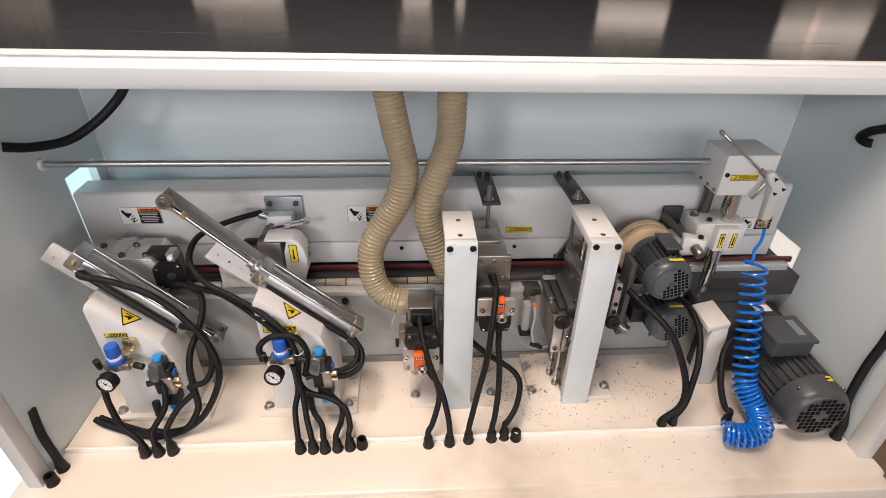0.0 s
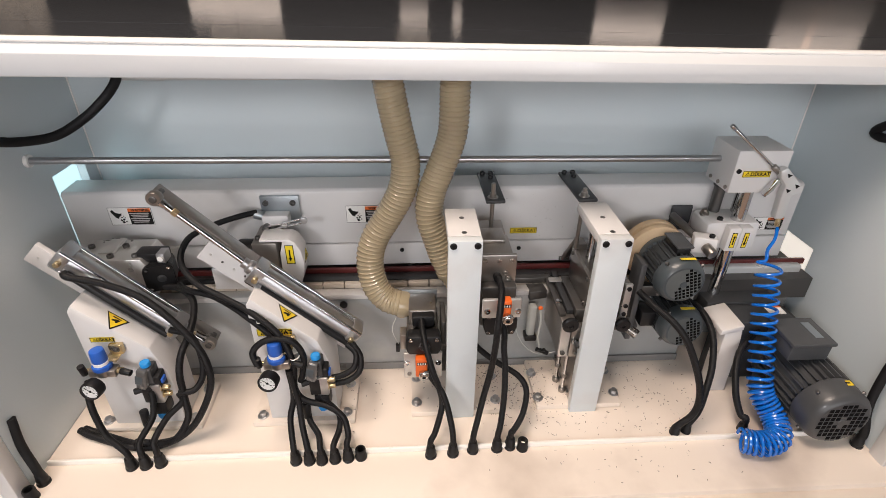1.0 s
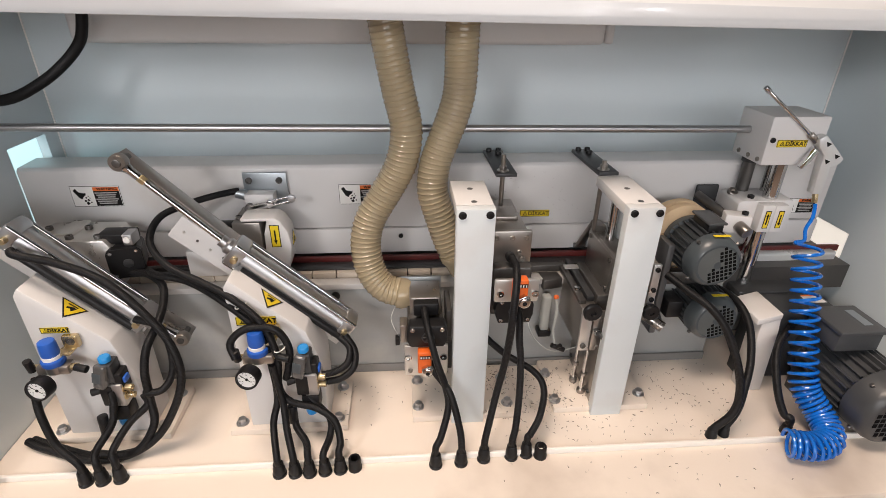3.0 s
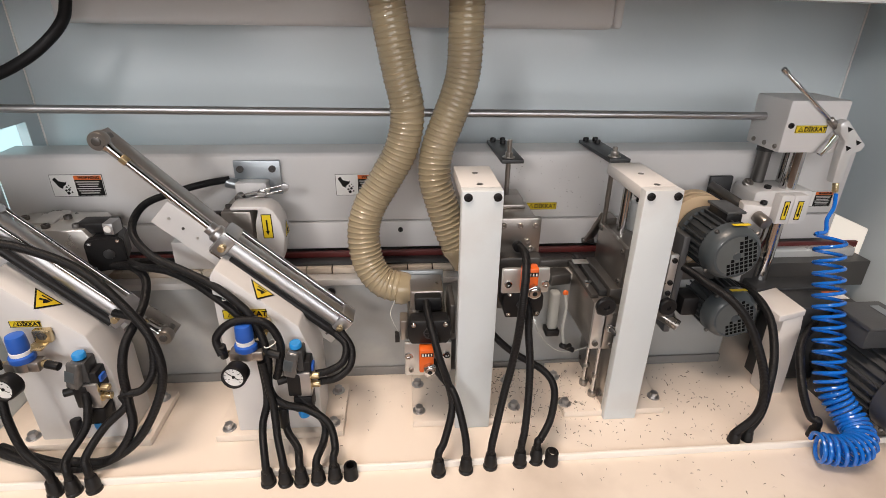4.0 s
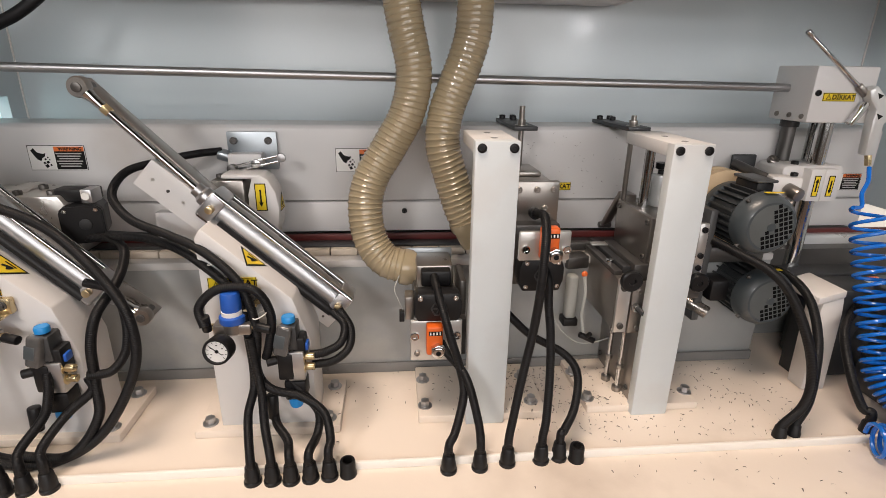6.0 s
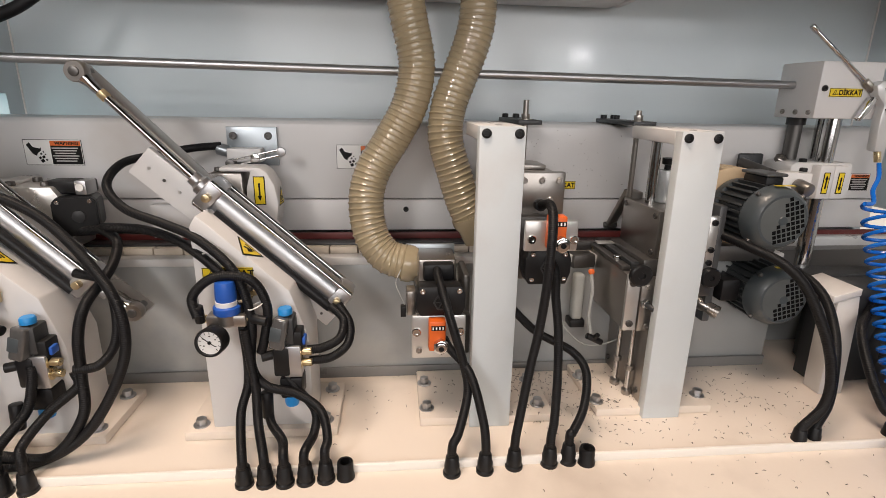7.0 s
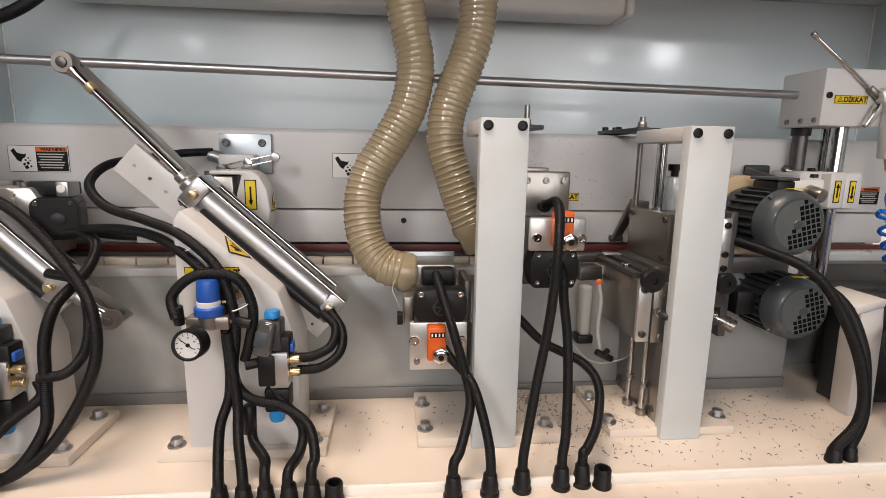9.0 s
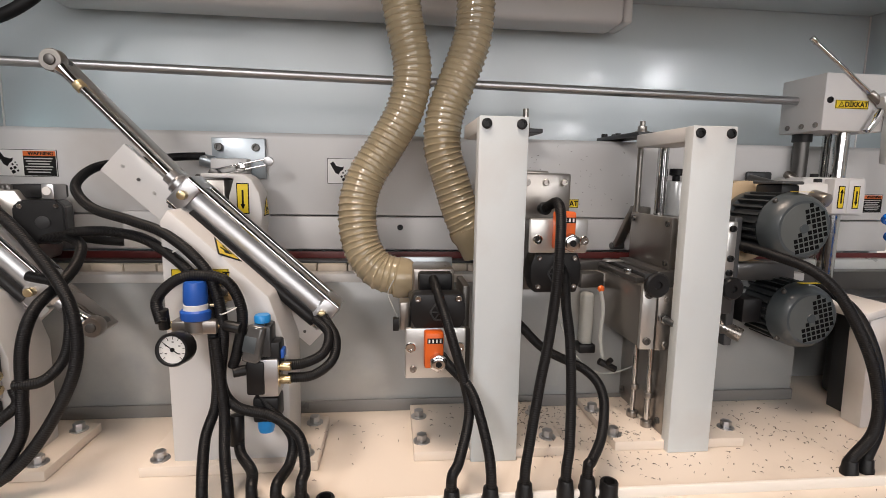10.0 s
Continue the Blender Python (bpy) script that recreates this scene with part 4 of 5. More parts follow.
bm = box(-0.0015, 0.0015, -0.006, -0.003, 0, length, 0.0004, m=m)
bm = box(-0.0015, 0.0015, 0.003, 0.006, 0, length, 0.0004, bm, m)
part("lever", bm, CHROME, sw, "slotted chrome lever")
part("clamp", cyl((-0.452, 0.201, 0.404), (-0.452, 0.194, 0.404), 0.0075, 18, 0.001), CHROME, sw)
part("roller", cyl((-0.409, 0.202, 0.414), (-0.409, 0.194, 0.414), 0.0075, 18, 0.001), ALU, sw)


# ---- stands in the middle ----
def stand(x0, x1, y0, top, back, label, plate, bolts):
    t = thing("stand", ((x0 + x1) / 2, 0.01, DZ), label, "stand", "white stands")
    part("post", box(x0, x1, y0, y0 + 0.020, DZ, top, 0.0018), STANDP, t)
    part("top_bar", box(x0 + 0.0005, x1 - 0.0005, y0 + 0.0205, back, top - 0.020, top, 0.0018), PAINT, t)
    for x in (x0 + 0.0095, x1 - 0.0095):
        part("screw", caphead((x, y0 + 0.0005, top - 0.0095), (0, -1, 0), 0.0066, 0.003), BLACK, t)
    for y in (0.028, 0.088):
        part("hole", cyl(((x0 + x1) / 2, y, top - 0.003), ((x0 + x1) / 2, y, top + 0.0004), 0.0052, 16), DARKST, t, "counterbored screw hole")
    base_plate(t, *plate, bolts)
    return t


s1 = stand(-0.1075, -0.0440, -0.006, 0.4705, 0.130, "white square stand on a bolted plate", (-0.184, 0.030, 0.001, 0.150), ((-0.172, 0.030), (-0.172, 0.106), (0.010, 0.030), (0.010, 0.106)))
s2 = stand(0.1765, 0.2385, -0.002, 0.4665, 0.158, "white portal stand on a bolted plate", (0.103, 0.300, 0.008, 0.165), ((0.110, 0.032), (0.110, 0.112), (0.292, 0.040), (0.292, 0.112)))


def counter(t, x, y, z, up=1):
    """Orange position counter with its clamping nut."""
    part("counter", box(x - 0.0125, x + 0.0125, y - 0.020, y, z - 0.022, z + 0.026, 0.003), ORANGE, t, "orange position counter")
    part("window", box(x - 0.009, x + 0.011, y - 0.0207, y - 0.0195, z + 0.012, z + 0.019, 0), INK, t)
    bm = None
    for k in range(4):
        bm = box(x - 0.0075 + 0.0048 * k, x - 0.0054 + 0.0048 * k, y - 0.0213, y - 0.0205, z + 0.0133, z + 0.0177, 0, bm)
    part("digit_bars", bm, FILM, t)
    c = V((x + 0.005, y - 0.019, z - 0.012))
    part("nut", cyl(c, c + V((0, -0.010, 0)), 0.0120, 6, 0.0012), CHROME, t)
    part("shaft_end", lathe(c + V((0, -0.010, 0)), c + V((0, -1, 0)), [(0, 0.0088), (0.003, 0.0088), (0.0035, 0.0080), (0.0035, 0.0040), (0.0005, 0.0036)], 20), CHROME, t)
    part("socket", cyl(c + V((0, -0.0104, 0)), c + V((0, -0.0112, 0)), 0.0036, 12), INK, t)


def plate_screws(t, places, r=0.0052, axis=(0, -1, 0), material=None):
    for p in places:
        part("screw", caphead(p, axis, r, 0.004), material or STEEL, t)


# lower milling unit beside the first stand
u = thing("milling_unit", (-0.155, 0.05, 0.05), "milling unit with black motor and orange counter", "milling unit", "milling units")
part("counter_plate", box(-0.197, -0.116, 0.006, 0.014, 0.126, 0.196, 0.003), ZINCB, u)
plate_screws(u, [(-0.190, 0.006, 0.170), (-0.124, 0.006, 0.170)], 0.0068, (0, -1, 0), CHROME)
plate_screws(u, [(-0.186, 0.006, 0.140), (-0.132, 0.006, 0.142)], 0.0045, (0, -1, 0), STEEL)
counter(u, -0.160, 0.006, 0.169)
arc = [(-0.191, 0.209), (-0.185, 0.197), (-0.124, 0.197), (-0.118, 0.209), (-0.118, 0.230), (-0.123, 0.243), (-0.186, 0.243), (-0.191, 0.230)]
part("motor_end", slab(arc, 0.000, 0.030, 0.003), BLACK, u)
plate_screws(u, [(-0.181, 0.0, 0.237), (-0.128, 0.0, 0.237)], 0.0042, (0, -1, 0), CHROME)
bm = None
for k in range(6):
    a = radians(60 * k)
    p, q = V((-0.153 + 0.012 * math.cos(a), -0.0005, 0.219 + 0.012 * math.sin(a))), V((-0.153 + 0.012 * math.cos(a + 1.047), -0.0005, 0.219 + 0.012 * math.sin(a + 1.047)))
    bm = cyl(p, q, 0.0011, 6, bm=bm)
    bm = cyl((-0.153, -0.0005, 0.219), p, 0.0009, 6, bm=bm)
part("fan_grille", bm, DARKPL, u)
part("connector", box(-0.178, -0.131, 0.042, 0.090, 0.236, 0.263, 0.004), BLACK, u)
part("motor_body", box(-0.190, -0.122, 0.030, 0.128, 0.186, 0.228, 0.005), DARKST, u)
part("cover", box(-0.185, -0.126, 0.060, 0.125, 0.226, 0.266, 0.004), STEEL, u)
part("hood_plate", box(-0.203, -0.122, 0.126, 0.132, 0.238, 0.272, 0.001), ZINC, u, "zinc cover plate")
part("slide", box(-0.185, -0.106, 0.030, 0.060, 0.120, 0.186, 0.002), DARKST, u)
part("side_rail", box(-0.204, -0.190, 0.030, 0.060, 0.186, 0.225, 0.002), STEEL, u)
part("sensor", box(-0.213, -0.205, 0.020, 0.032, 0.188, 0.205, 0.001), BLACK, u)
tubebm = tube([(-0.207, 0.028, 0.205), (-0.214, 0.026, 0.222), (-0.220, 0.04, 0.236), (-0.212, 0.06, 0.25)], 0.0007, 0.003, 6)
part("wire", tubebm, CLEAR, u, "thin pale sensor wire")
part("side_motor", box(-0.116, -0.1055, 0.045, 0.12, 0.12, 0.245, 0.003), DARKST, u)

# upper milling unit beside the first stand
u = thing("milling_unit", (0.0, 0.06, 0.24), "raised milling unit with black motor and orange counter", "milling unit", "milling units")
part("head_plate", box(-0.044, 0.036, 0.056, 0.066, 0.335, 0.402, 0.003), STEEL, u)
plate_screws(u, [(-0.028, 0.056, 0.389), (0.000, 0.056, 0.389), (0.026, 0.056, 0.389), (0.020, 0.056, 0.347), (0.014, 0.056, 0.360)], 0.0050, (0, -1, 0), STEEL)
part("head_block", box(-0.042, 0.030, 0.066, 0.150, 0.340, 0.398, 0.003), STEEL, u)
part("cap_block", box(-0.040, 0.020, 0.110, 0.165, 0.398, 0.406, 0.002), STEEL, u)
part("counter_plate", box(-0.040, 0.037, -0.014, -0.006, 0.299, 0.344, 0.003), ZINCB, u)
plate_screws(u, [(-0.030, -0.014, 0.317), (0.031, -0.014, 0.316)], 0.0062, (0, -1, 0), CHROME)
counter(u, 0.001, -0.014, 0.328)
arc = [(-0.033, 0.262), (-0.027, 0.244), (0.030, 0.244), (0.036, 0.262), (0.036, 0.282), (0.030, 0.298), (-0.027, 0.298), (-0.033, 0.282)]
part("motor_end", slab(arc, 0.000, 0.034, 0.003), BLACK, u)
plate_screws(u, [(-0.023, 0.0, 0.291), (0.025, 0.0, 0.291), (-0.023, 0.0, 0.253), (0.025, 0.0, 0.254)], 0.0036, (0, -1, 0), CHROME)
bm = None
for k in range(6):
    a = radians(60 * k)
    p, q = V((0.001 + 0.011 * math.cos(a), -0.0005, 0.270 + 0.011 * math.sin(a))), V((0.001 + 0.011 * math.cos(a + 1.047), -0.0005, 0.270 + 0.011 * math.sin(a + 1.047)))
    bm = cyl(p, q, 0.0011, 6, bm=bm)
    bm = cyl((0.001, -0.0005, 0.270), p, 0.0009, 6, bm=bm)
part("fan_grille", bm, DARKPL, u)
part("motor_body", box(-0.036, 0.036, 0.034, 0.140, 0.240, 0.340, 0.005), DARKST, u)
part("cable_boss", cyl((-0.003, 0.057, 0.353), (-0.002, 0.045, 0.353), 0.009, 16, 0.001), BLACK, u)
part("rear_block", box(-0.044, 0.026, 0.150, 0.21, 0.365, 0.402, 0.003), STEEL, u)


def beam_bracket(x, y, lean):
    t = thing("beam_bracket", (x, 0.26, 0.462), "black steel bracket bolted on the beam", "bracket", "beam brackets")
    z = 0.4655
    m = Matrix.Translation((x, 0.314, z)) @ pose(0, 0, 0, 0, 0, lean)
    part("arm", box(-0.020, 0.020, -0.155, 0.0, 0, 0.007, 0.001, m=m), DARKPL, t)
    for a, b in ((-0.010, -0.012), (0.010, -0.012), (0.006, -0.034)):
        p = m @ V((a, b, 0.007))
        part("screw", caphead(p, (0, 0, 1), 0.0058, 0.007), BLACK, t)
    p = m @ V((-0.004, -0.137, 0.007))
    part("nut", hexhead(p, (0, 0, 1), 0.0075, 0.010), STEEL, t)
    part("stud", cyl(p - V((0, 0, 0.13)), p + V((0, 0, 0.032 if lean < 2 else 0.018)), 0.0046, 14), STEEL, t)


beam_bracket(0.000, 0.2, 1.0)
beam_bracket(0.193, 0.2, 2.5)

# scraper unit inside the portal stand
u = thing("scraper_unit", (0.17, 0.09, 0.12), "steel scraper unit on guide rods", "scraper unit")
part("upper_plate", box(0.190, 0.199, 0.056, 0.186, 0.264, 0.341, 0.002), STEEL, u)
part("upper_block", box(0.199, 0.276, 0.060, 0.180, 0.266, 0.338, 0.003), STEEL, u)
for y, z in ((0.066, 0.332), (0.174, 0.332), (0.066, 0.273)):
    part("screw", caphead((0.190, y, z), (-1, 0, 0), 0.0048, 0.003), DARKST, u)
for x, y in ((0.222, 0.080), (0.242, 0.080), (0.256, 0.110)):
    part("screw", caphead((x, y, 0.338), (0, 0, 1), 0.0035, 0.003), DARKST, u)
# Dark block added for the black, shaded gap below the upper plate.
part("gap_block", box(0.172, 0.262, 0.052, 0.185, 0.228, 0.264, 0.003), DARKST, u, "dark block put into the shaded gap under the upper plate")
part("guide_rod", cyl((0.216, 0.142, 0.338), (0.216, 0.142, 0.452), 0.0085, 18), CHROME, u)
part("guide_rod", cyl((0.226, 0.158, 0.338), (0.226, 0.158, 0.452), 0.0060, 18), CHROME, u)
part("lower_block", box(0.1395, 0.172, 0.0362, 0.206, 0.155, 0.246, 0.003), STEEL, u)
part("end_plate", box(0.139, 0.1605, 0.028, 0.036, 0.153, 0.248, 0.002), ZINCB, u)
part("end_plate", box(0.163, 0.190, 0.029, 0.036, 0.151, 0.243, 0.002), STEEL, u)
part("side_lug", box(0.172, 0.196, 0.0362, 0.075, 0.152, 0.230, 0.002), STEEL, u)
for x, z in ((0.1475, 0.234), (0.1485, 0.166)):
    part("screw", caphead((x, 0.028, z), (0, -1, 0), 0.0056, 0.004), DARKST, u)
for x, z in ((0.176, 0.226), (0.178, 0.160)):
    part("screw", caphead((x, 0.029, z), (0, -1, 0), 0.0050, 0.002), STEEL, u)
knob = lathe((0.153, 0.030, 0.250), (0.153, -0.5, 0.250), [(0, 0.007), (0.005, 0.008), (0.007, 0.016), (0.009, 0.0175), (0.015, 0.0175), (0.017, 0.015), (0.017, 0.006), (0.014, 0.005)], 24)
part("knob", knob, BLACK, u)
part("plunger", cyl((0.171, 0.029, 0.199), (0.178, 0.010, 0.196), 0.0050, 14, 0.001), DARKPL, u)
part("plunger_nut", cyl((0.170, 0.029, 0.1995), (0.172, 0.022, 0.199), 0.0078, 6, 0.0006), CHROME, u)
part("slide_rail", box(0.1385, 0.152, 0.052, 0.214, 0.246, 0.254, 0.001), DARKST, u)
part("slide_rail", box(0.156, 0.170, 0.060, 0.214, 0.246, 0.258, 0.001), DARKPL, u)
part("stop_nut", cyl((0.146, 0.092, 0.254), (0.146, 0.092, 0.260), 0.0070, 6, 0.0006), CHROME, u)
part("wear_strip", box(0.142, 0.176, 0.165, 0.182, 0.258, 0.261, 0.0008), ZINCB, u)
part("slide_cover", box(0.060, 0.150, 0.188, 0.205, 0.240, 0.256, 0.002), DARKST, u)
for x, y in ((0.165, 0.086), (0.171, 0.052)):
    part("spindle", cyl((x, y, DZ + 0.0142), (x, y, 0.156), 0.0042, 14), CHROME, u)
    part("spindle_nut", cyl((x, y, 0.070), (x, y, 0.078), 0.0072, 6, 0.0006), STEEL, u)
    part("spindle_foot", cyl((x, y, DZ + 0.0142), (x, y, 0.034), 0.0085, 16, 0.001), STEEL, u)
part("foot_plate", box(0.179, 0.188, 0.0215, 0.180, DZ + 0.0142, 0.155, 0.001), STEEL, u)
for y, z in ((0.034, 0.042), (0.150, 0.042)):
    part("screw", caphead((0.179, y, z), (-1, 0, 0), 0.0050, 0.003), DARKST, u)
p, q = V((0.208, 0.205, 0.350)), V((0.193, 0.240, 0.276))
m, length = along(p, q)
part("spring_arm", box(-0.010, 0.010, -0.004, 0.004, 0, length, 0.0015, m=m), STEEL, u)
part("spring_roller", cyl(q - V((0.012, 0, 0)), q + V((0.012, 0, 0)), 0.006, 16, 0.001), DARKST, u)
part("arm_mount", box(0.199, 0.222, 0.180, 0.212, 0.318, 0.350, 0.002), STEEL, u)
part("air_cylinder", cyl((0.247, 0.150, 0.338), (0.247, 0.150, 0.394), 0.0165, 24, 0.002), SILVER, u, "pale air cylinder with black fitting")
part("fitting", lathe((0.245, 0.15, 0.394), (0.245, 0.15, 1), [(0, 0.006), (0.008, 0.006), (0.010, 0.011), (0.020, 0.011)], 12), BLACK, u)
part("side_plate", box(0.2615, 0.2765, 0.034, 0.041, 0.245, 0.338, 0.001), ZINCB, u)
part("plate_mount", box(0.262, 0.276, 0.041, 0.062, 0.262, 0.334, 0.001), STEEL, u)
plate_screws(u, [(0.269, 0.034, 0.328), (0.269, 0.034, 0.285), (0.269, 0.034, 0.264)], 0.0048, (0, -1, 0), BLACK)
part("hand_knob", lathe((0.2665, 0.034, 0.244), (0.2665, -0.5, 0.244), [(0, 0.006), (0.006, 0.009), (0.008, 0.0155), (0.016, 0.0165), (0.019, 0.014), (0.019, 0.005), (0.016, 0.004)], 20), BLACK, u)
part("roller", cyl((0.312, 0.128, 0.165), (0.3465, 0.098, 0.149), 0.0115, 20, 0.002), STEEL, u)
part("roller_bracket", slab([(0.262, 0.235), (0.310, 0.222), (0.338, 0.176), (0.322, 0.150), (0.285, 0.150), (0.262, 0.180)], 0.128, 0.138, 0.002), STEEL, u)
part("bracket_arm", box(0.240, 0.300, 0.062, 0.128, 0.195, 0.232, 0.003), DARKST, u)
part("lever", slab([(0.318, 0.212), (0.336, 0.205), (0.366, 0.140), (0.358, 0.126), (0.342, 0.138), (0.322, 0.150)], 0.139, 0.149, 0.002), DARKPL, u)

bot = thing("mist_bottle", (0.085, 0.07, 0.14), "small clear bottle with tube and black valve", "bottle")
part("bottle", box(0.063, 0.083, 0.064, 0.086, 0.148, 0.235, 0.006, seg=3), CLEAR, bot)
part("cap", box(0.059, 0.087, 0.061, 0.089, 0.135, 0.150, 0.003), BLACK, bot)
part("orange_ring", lathe((0.083, 0.048, 0.246), (0.083, 0.02, 0.252), [(0, 0.005), (0.003, 0.0055), (0.005, 0.003)], 14), ORANGE, bot)
part("clear_hose", tube([(0.083, 0.046, 0.244), (0.086, 0.040, 0.215), (0.084, 0.040, 0.170), (0.090, 0.040, 0.135)], 0.0030, 0.004, 8), CLEAR, bot)
bm = cyl((0.084, 0.04, 0.130), (0.112, 0.04, 0.116), 0.0058, 10, 0.001)
bm = cyl((0.096, 0.04, 0.124), (0.100, 0.03, 0.136), 0.0045, 10, 0.001, bm=bm)
part("valve", bm, BLACK, bot)
part("thin_hose", tube([(0.030, 0.10, 0.200), (0.045, 0.06, 0.145), (0.085, 0.05, 0.108), (0.135, 0.05, 0.112), (0.175, 0.05, 0.140)], 0.0014, 0.004, 6), CLEAR, bot)
m = Matrix.Translation((0.085, 0.105, 0.25)) @ pose(0, 0, 0, 0, 0, 10)
part("clamp_block", box(-0.022, 0.022, -0.015, 0.03, -0.012, 0.012, 0.003, m=m), DARKST, bot)


bot.location = V(bot.location) + V((0.030, 0.066, -0.022))


# ---- motors ----
def fan_motor(x, z, y0, r, length, material, name_label, rows, dusty=-1.0, turn=0.0, body=None):
    """An electric motor with its axis along y: fan cover with a perforated end, ribbed body and flange."""
    t = thing("electric_motor", (x, y0 + length / 2, z - r), name_label, "electric motor", "electric motors")
    part("fan_cover", lathe((x, y0, z), (x, 9, z), [(0, r * 0.74), (0.0, r * 0.78), (0.003, r * 0.85), (0.009, r * 0.93), (0.018, r * 0.98), (length * 0.26, r), (length * 0.27, r * 0.97)], 40), material, t)
    s = r * 2 / (rows + 3.2)
    places = []
    for i in range(-rows, rows + 1):
        for j in range(-rows, rows + 1):
            px, pz = i * s, j * s
            if r * 0.2 < math.hypot(px, pz) < r * 0.70 and px * 0.8 - pz * 0.5 > r * dusty:
                places.append(Matrix.Translation((x, y0, z)) @ Matrix.Rotation(turn, 4, "Y") @ Matrix.Translation((px, 0, pz)))
    repeats("grille_opening", box(-s * 0.37, s * 0.37, -0.0006, 0.002, -s * 0.37, s * 0.37, 0), OPENING, t, places)
    if dusty > -1:
        part("grille_plate", lathe((x, y0 - 0.0003, z), (x, 9, z), [(0, r * 0.70), (0.001, r * 0.72)], 40), GRILLE, t, "dusty perforated plate")
    part("hub", lathe((x, y0 + 0.001, z), (x, -9, z), [(0, r * 0.16), (0.0025, r * 0.13)], 20), material, t)
    part("stator", cyl((x, y0 + length * 0.25, z), (x, y0 + length * 0.9, z), r * 0.86, 36), body or material, t)
    n = 26
    fin = box(-0.0016, 0.0016, y0 + length * 0.28, y0 + length * 0.86, r * 0.84, r * 1.0, 0)
    repeats("cooling_fin", fin, body or material, t, [Matrix.Translation((x, 0, z)) @ Matrix.Rotation(2 * math.pi * k / n, 4, "Y") for k in range(n)])
    part("flange", cyl((x, y0 + length * 0.86, z), (x, y0 + length, z), r * 0.98, 36, 0.003), material, t)
    for a in (0.7, 2.3, 3.9, 5.5):
        part("cover_screw", hexhead((x + r * 0.9 * math.cos(a), y0 + length * 0.16, z + r * 0.9 * math.sin(a)), (math.cos(a), 0, math.sin(a)), 0.004, r * 0.12 + 0.003), DARKST, t)
    return t


m1 = fan_motor(0.388, 0.328, 0.044, 0.0525, 0.120, MOTOR, "grey enamelled polishing motor with perforated fan cover", 10, -0.12, -0.25, SHADEDBODY)
part("junction_box", box(0.378, 0.409, 0.084, 0.142, 0.368, 0.392, 0.004), BLACK, m1)
part("box_lid", box(0.375, 0.412, 0.080, 0.146, 0.392, 0.397, 0.002), MOTORD, m1)
part("label", plate2d(face_at((0.392, 0.060, 0.3812), (1, 0, 0), (0, 1, 0)), 0.032, 0.008), YELLOW, m1)
part("buffing_wheel", lathe((0.382, 0.166, 0.328), (0.382, 0.5, 0.328), [(0, 0.020), (0.0, 0.064), (0.002, 0.069), (0.016, 0.069), (0.018, 0.064), (0.019, 0.056), (0.024, 0.056), (0.025, 0.064), (0.027, 0.069), (0.042, 0.069), (0.044, 0.064), (0.044, 0.02)], 48), BUFF, m1, "layered felt buffing wheel")
m2 = fan_motor(0.434, 0.186, 0.063, 0.0525, 0.120, MOTOR, "grey enamelled polishing motor below its twin", 10, -0.12, -0.25, SHADEDBODY)
part("junction_box", box(0.350, 0.384, 0.105, 0.150, 0.168, 0.208, 0.004), BLACK, m2)
part("label", plate2d(face_at((0.436, 0.078, 0.2392), (1, 0, 0), (0, 1, 0)), 0.032, 0.008), YELLOW, m2)
part("buffing_wheel", lathe((0.434, 0.183, 0.186), (0.434, 0.5, 0.186), [(0, 0.02), (0.0, 0.066), (0.002, 0.070), (0.036, 0.070), (0.038, 0.066), (0.038, 0.02)], 48), BUFF, m2, "layered felt buffing wheel")
hold = thing("motor_bracket", (0.33, 0.12, 0.12), "dark steel bracket between the polishing motors", "bracket")
part("arm", box(0.322, 0.336, 0.105, 0.155, 0.13, 0.34, 0.003), MOTORD, hold)
part("tie_plate", box(0.33, 0.46, 0.135, 0.155, 0.232, 0.262, 0.003), DARKST, hold)
part("guard_plate", box(0.432, 0.482, 0.2385, 0.246, 0.350, 0.414, 0.006, seg=3), DARKPL, hold)
part("adjusting_screw", cyl((0.425, 0.222, 0.400), (0.460, 0.13, 0.376), 0.0090, 18, 0.001), DARKST, hold)
m = Matrix.Translation((0.462, 0.130, 0.376)) @ pose(0, 0, 0, 0, 0, -18)
part("screw_block", box(-0.024, 0.024, -0.012, 0.018, -0.020, 0.018, 0.003, m=m), PAINT, hold)
part("screw_end", cyl((0.461, 0.120, 0.374), (0.4655, 0.094, 0.367), 0.0115, 20, 0.002), STEEL, hold)
part("screw_head", caphead((0.470, 0.122, 0.396), (0, 0, 1), 0.006, 0.006), BLACK, hold)

big = fan_motor(0.706, 0.0885, -0.124, 0.0705, 0.217, MOTORD, "large dark grey motor with perforated fan cover", 9)
part("terminal_box", box(0.628, 0.718, -0.020, 0.062, 0.165, 0.205, 0.004), MOTORD, big)
part("terminal_lid", box(0.624, 0.722, -0.025, 0.066, 0.205, 0.214, 0.003), MOTORD, big)
part("rating_plate", plate2d(face_at((0.695, 0.022, 0.2142), (0, -1, 0), (1, 0, 0)), 0.052, 0.018), ZINC, big)
part("label", plate2d(face_at((0.715, -0.080, 0.1562), (1, 0, 0), (0, 1, 0)), 0.036, 0.014), YELLOW, big)
part("label_border", plate2d(face_at((0.715, -0.080, 0.1570), (1, 0, 0), (0, 1, 0)), 0.026, 0.004), INK, big)
for a in (-1, 1):
    part("foot", box(0.705 + a * 0.060 - 0.012, 0.705 + a * 0.060 + 0.012, -0.03, 0.06, DZ, DZ + 0.055, 0.003), MOTORD, big)
gear = thing("gear_unit", (0.66, 0.15, DZ), "black gear housing behind the large motor", "gear unit")
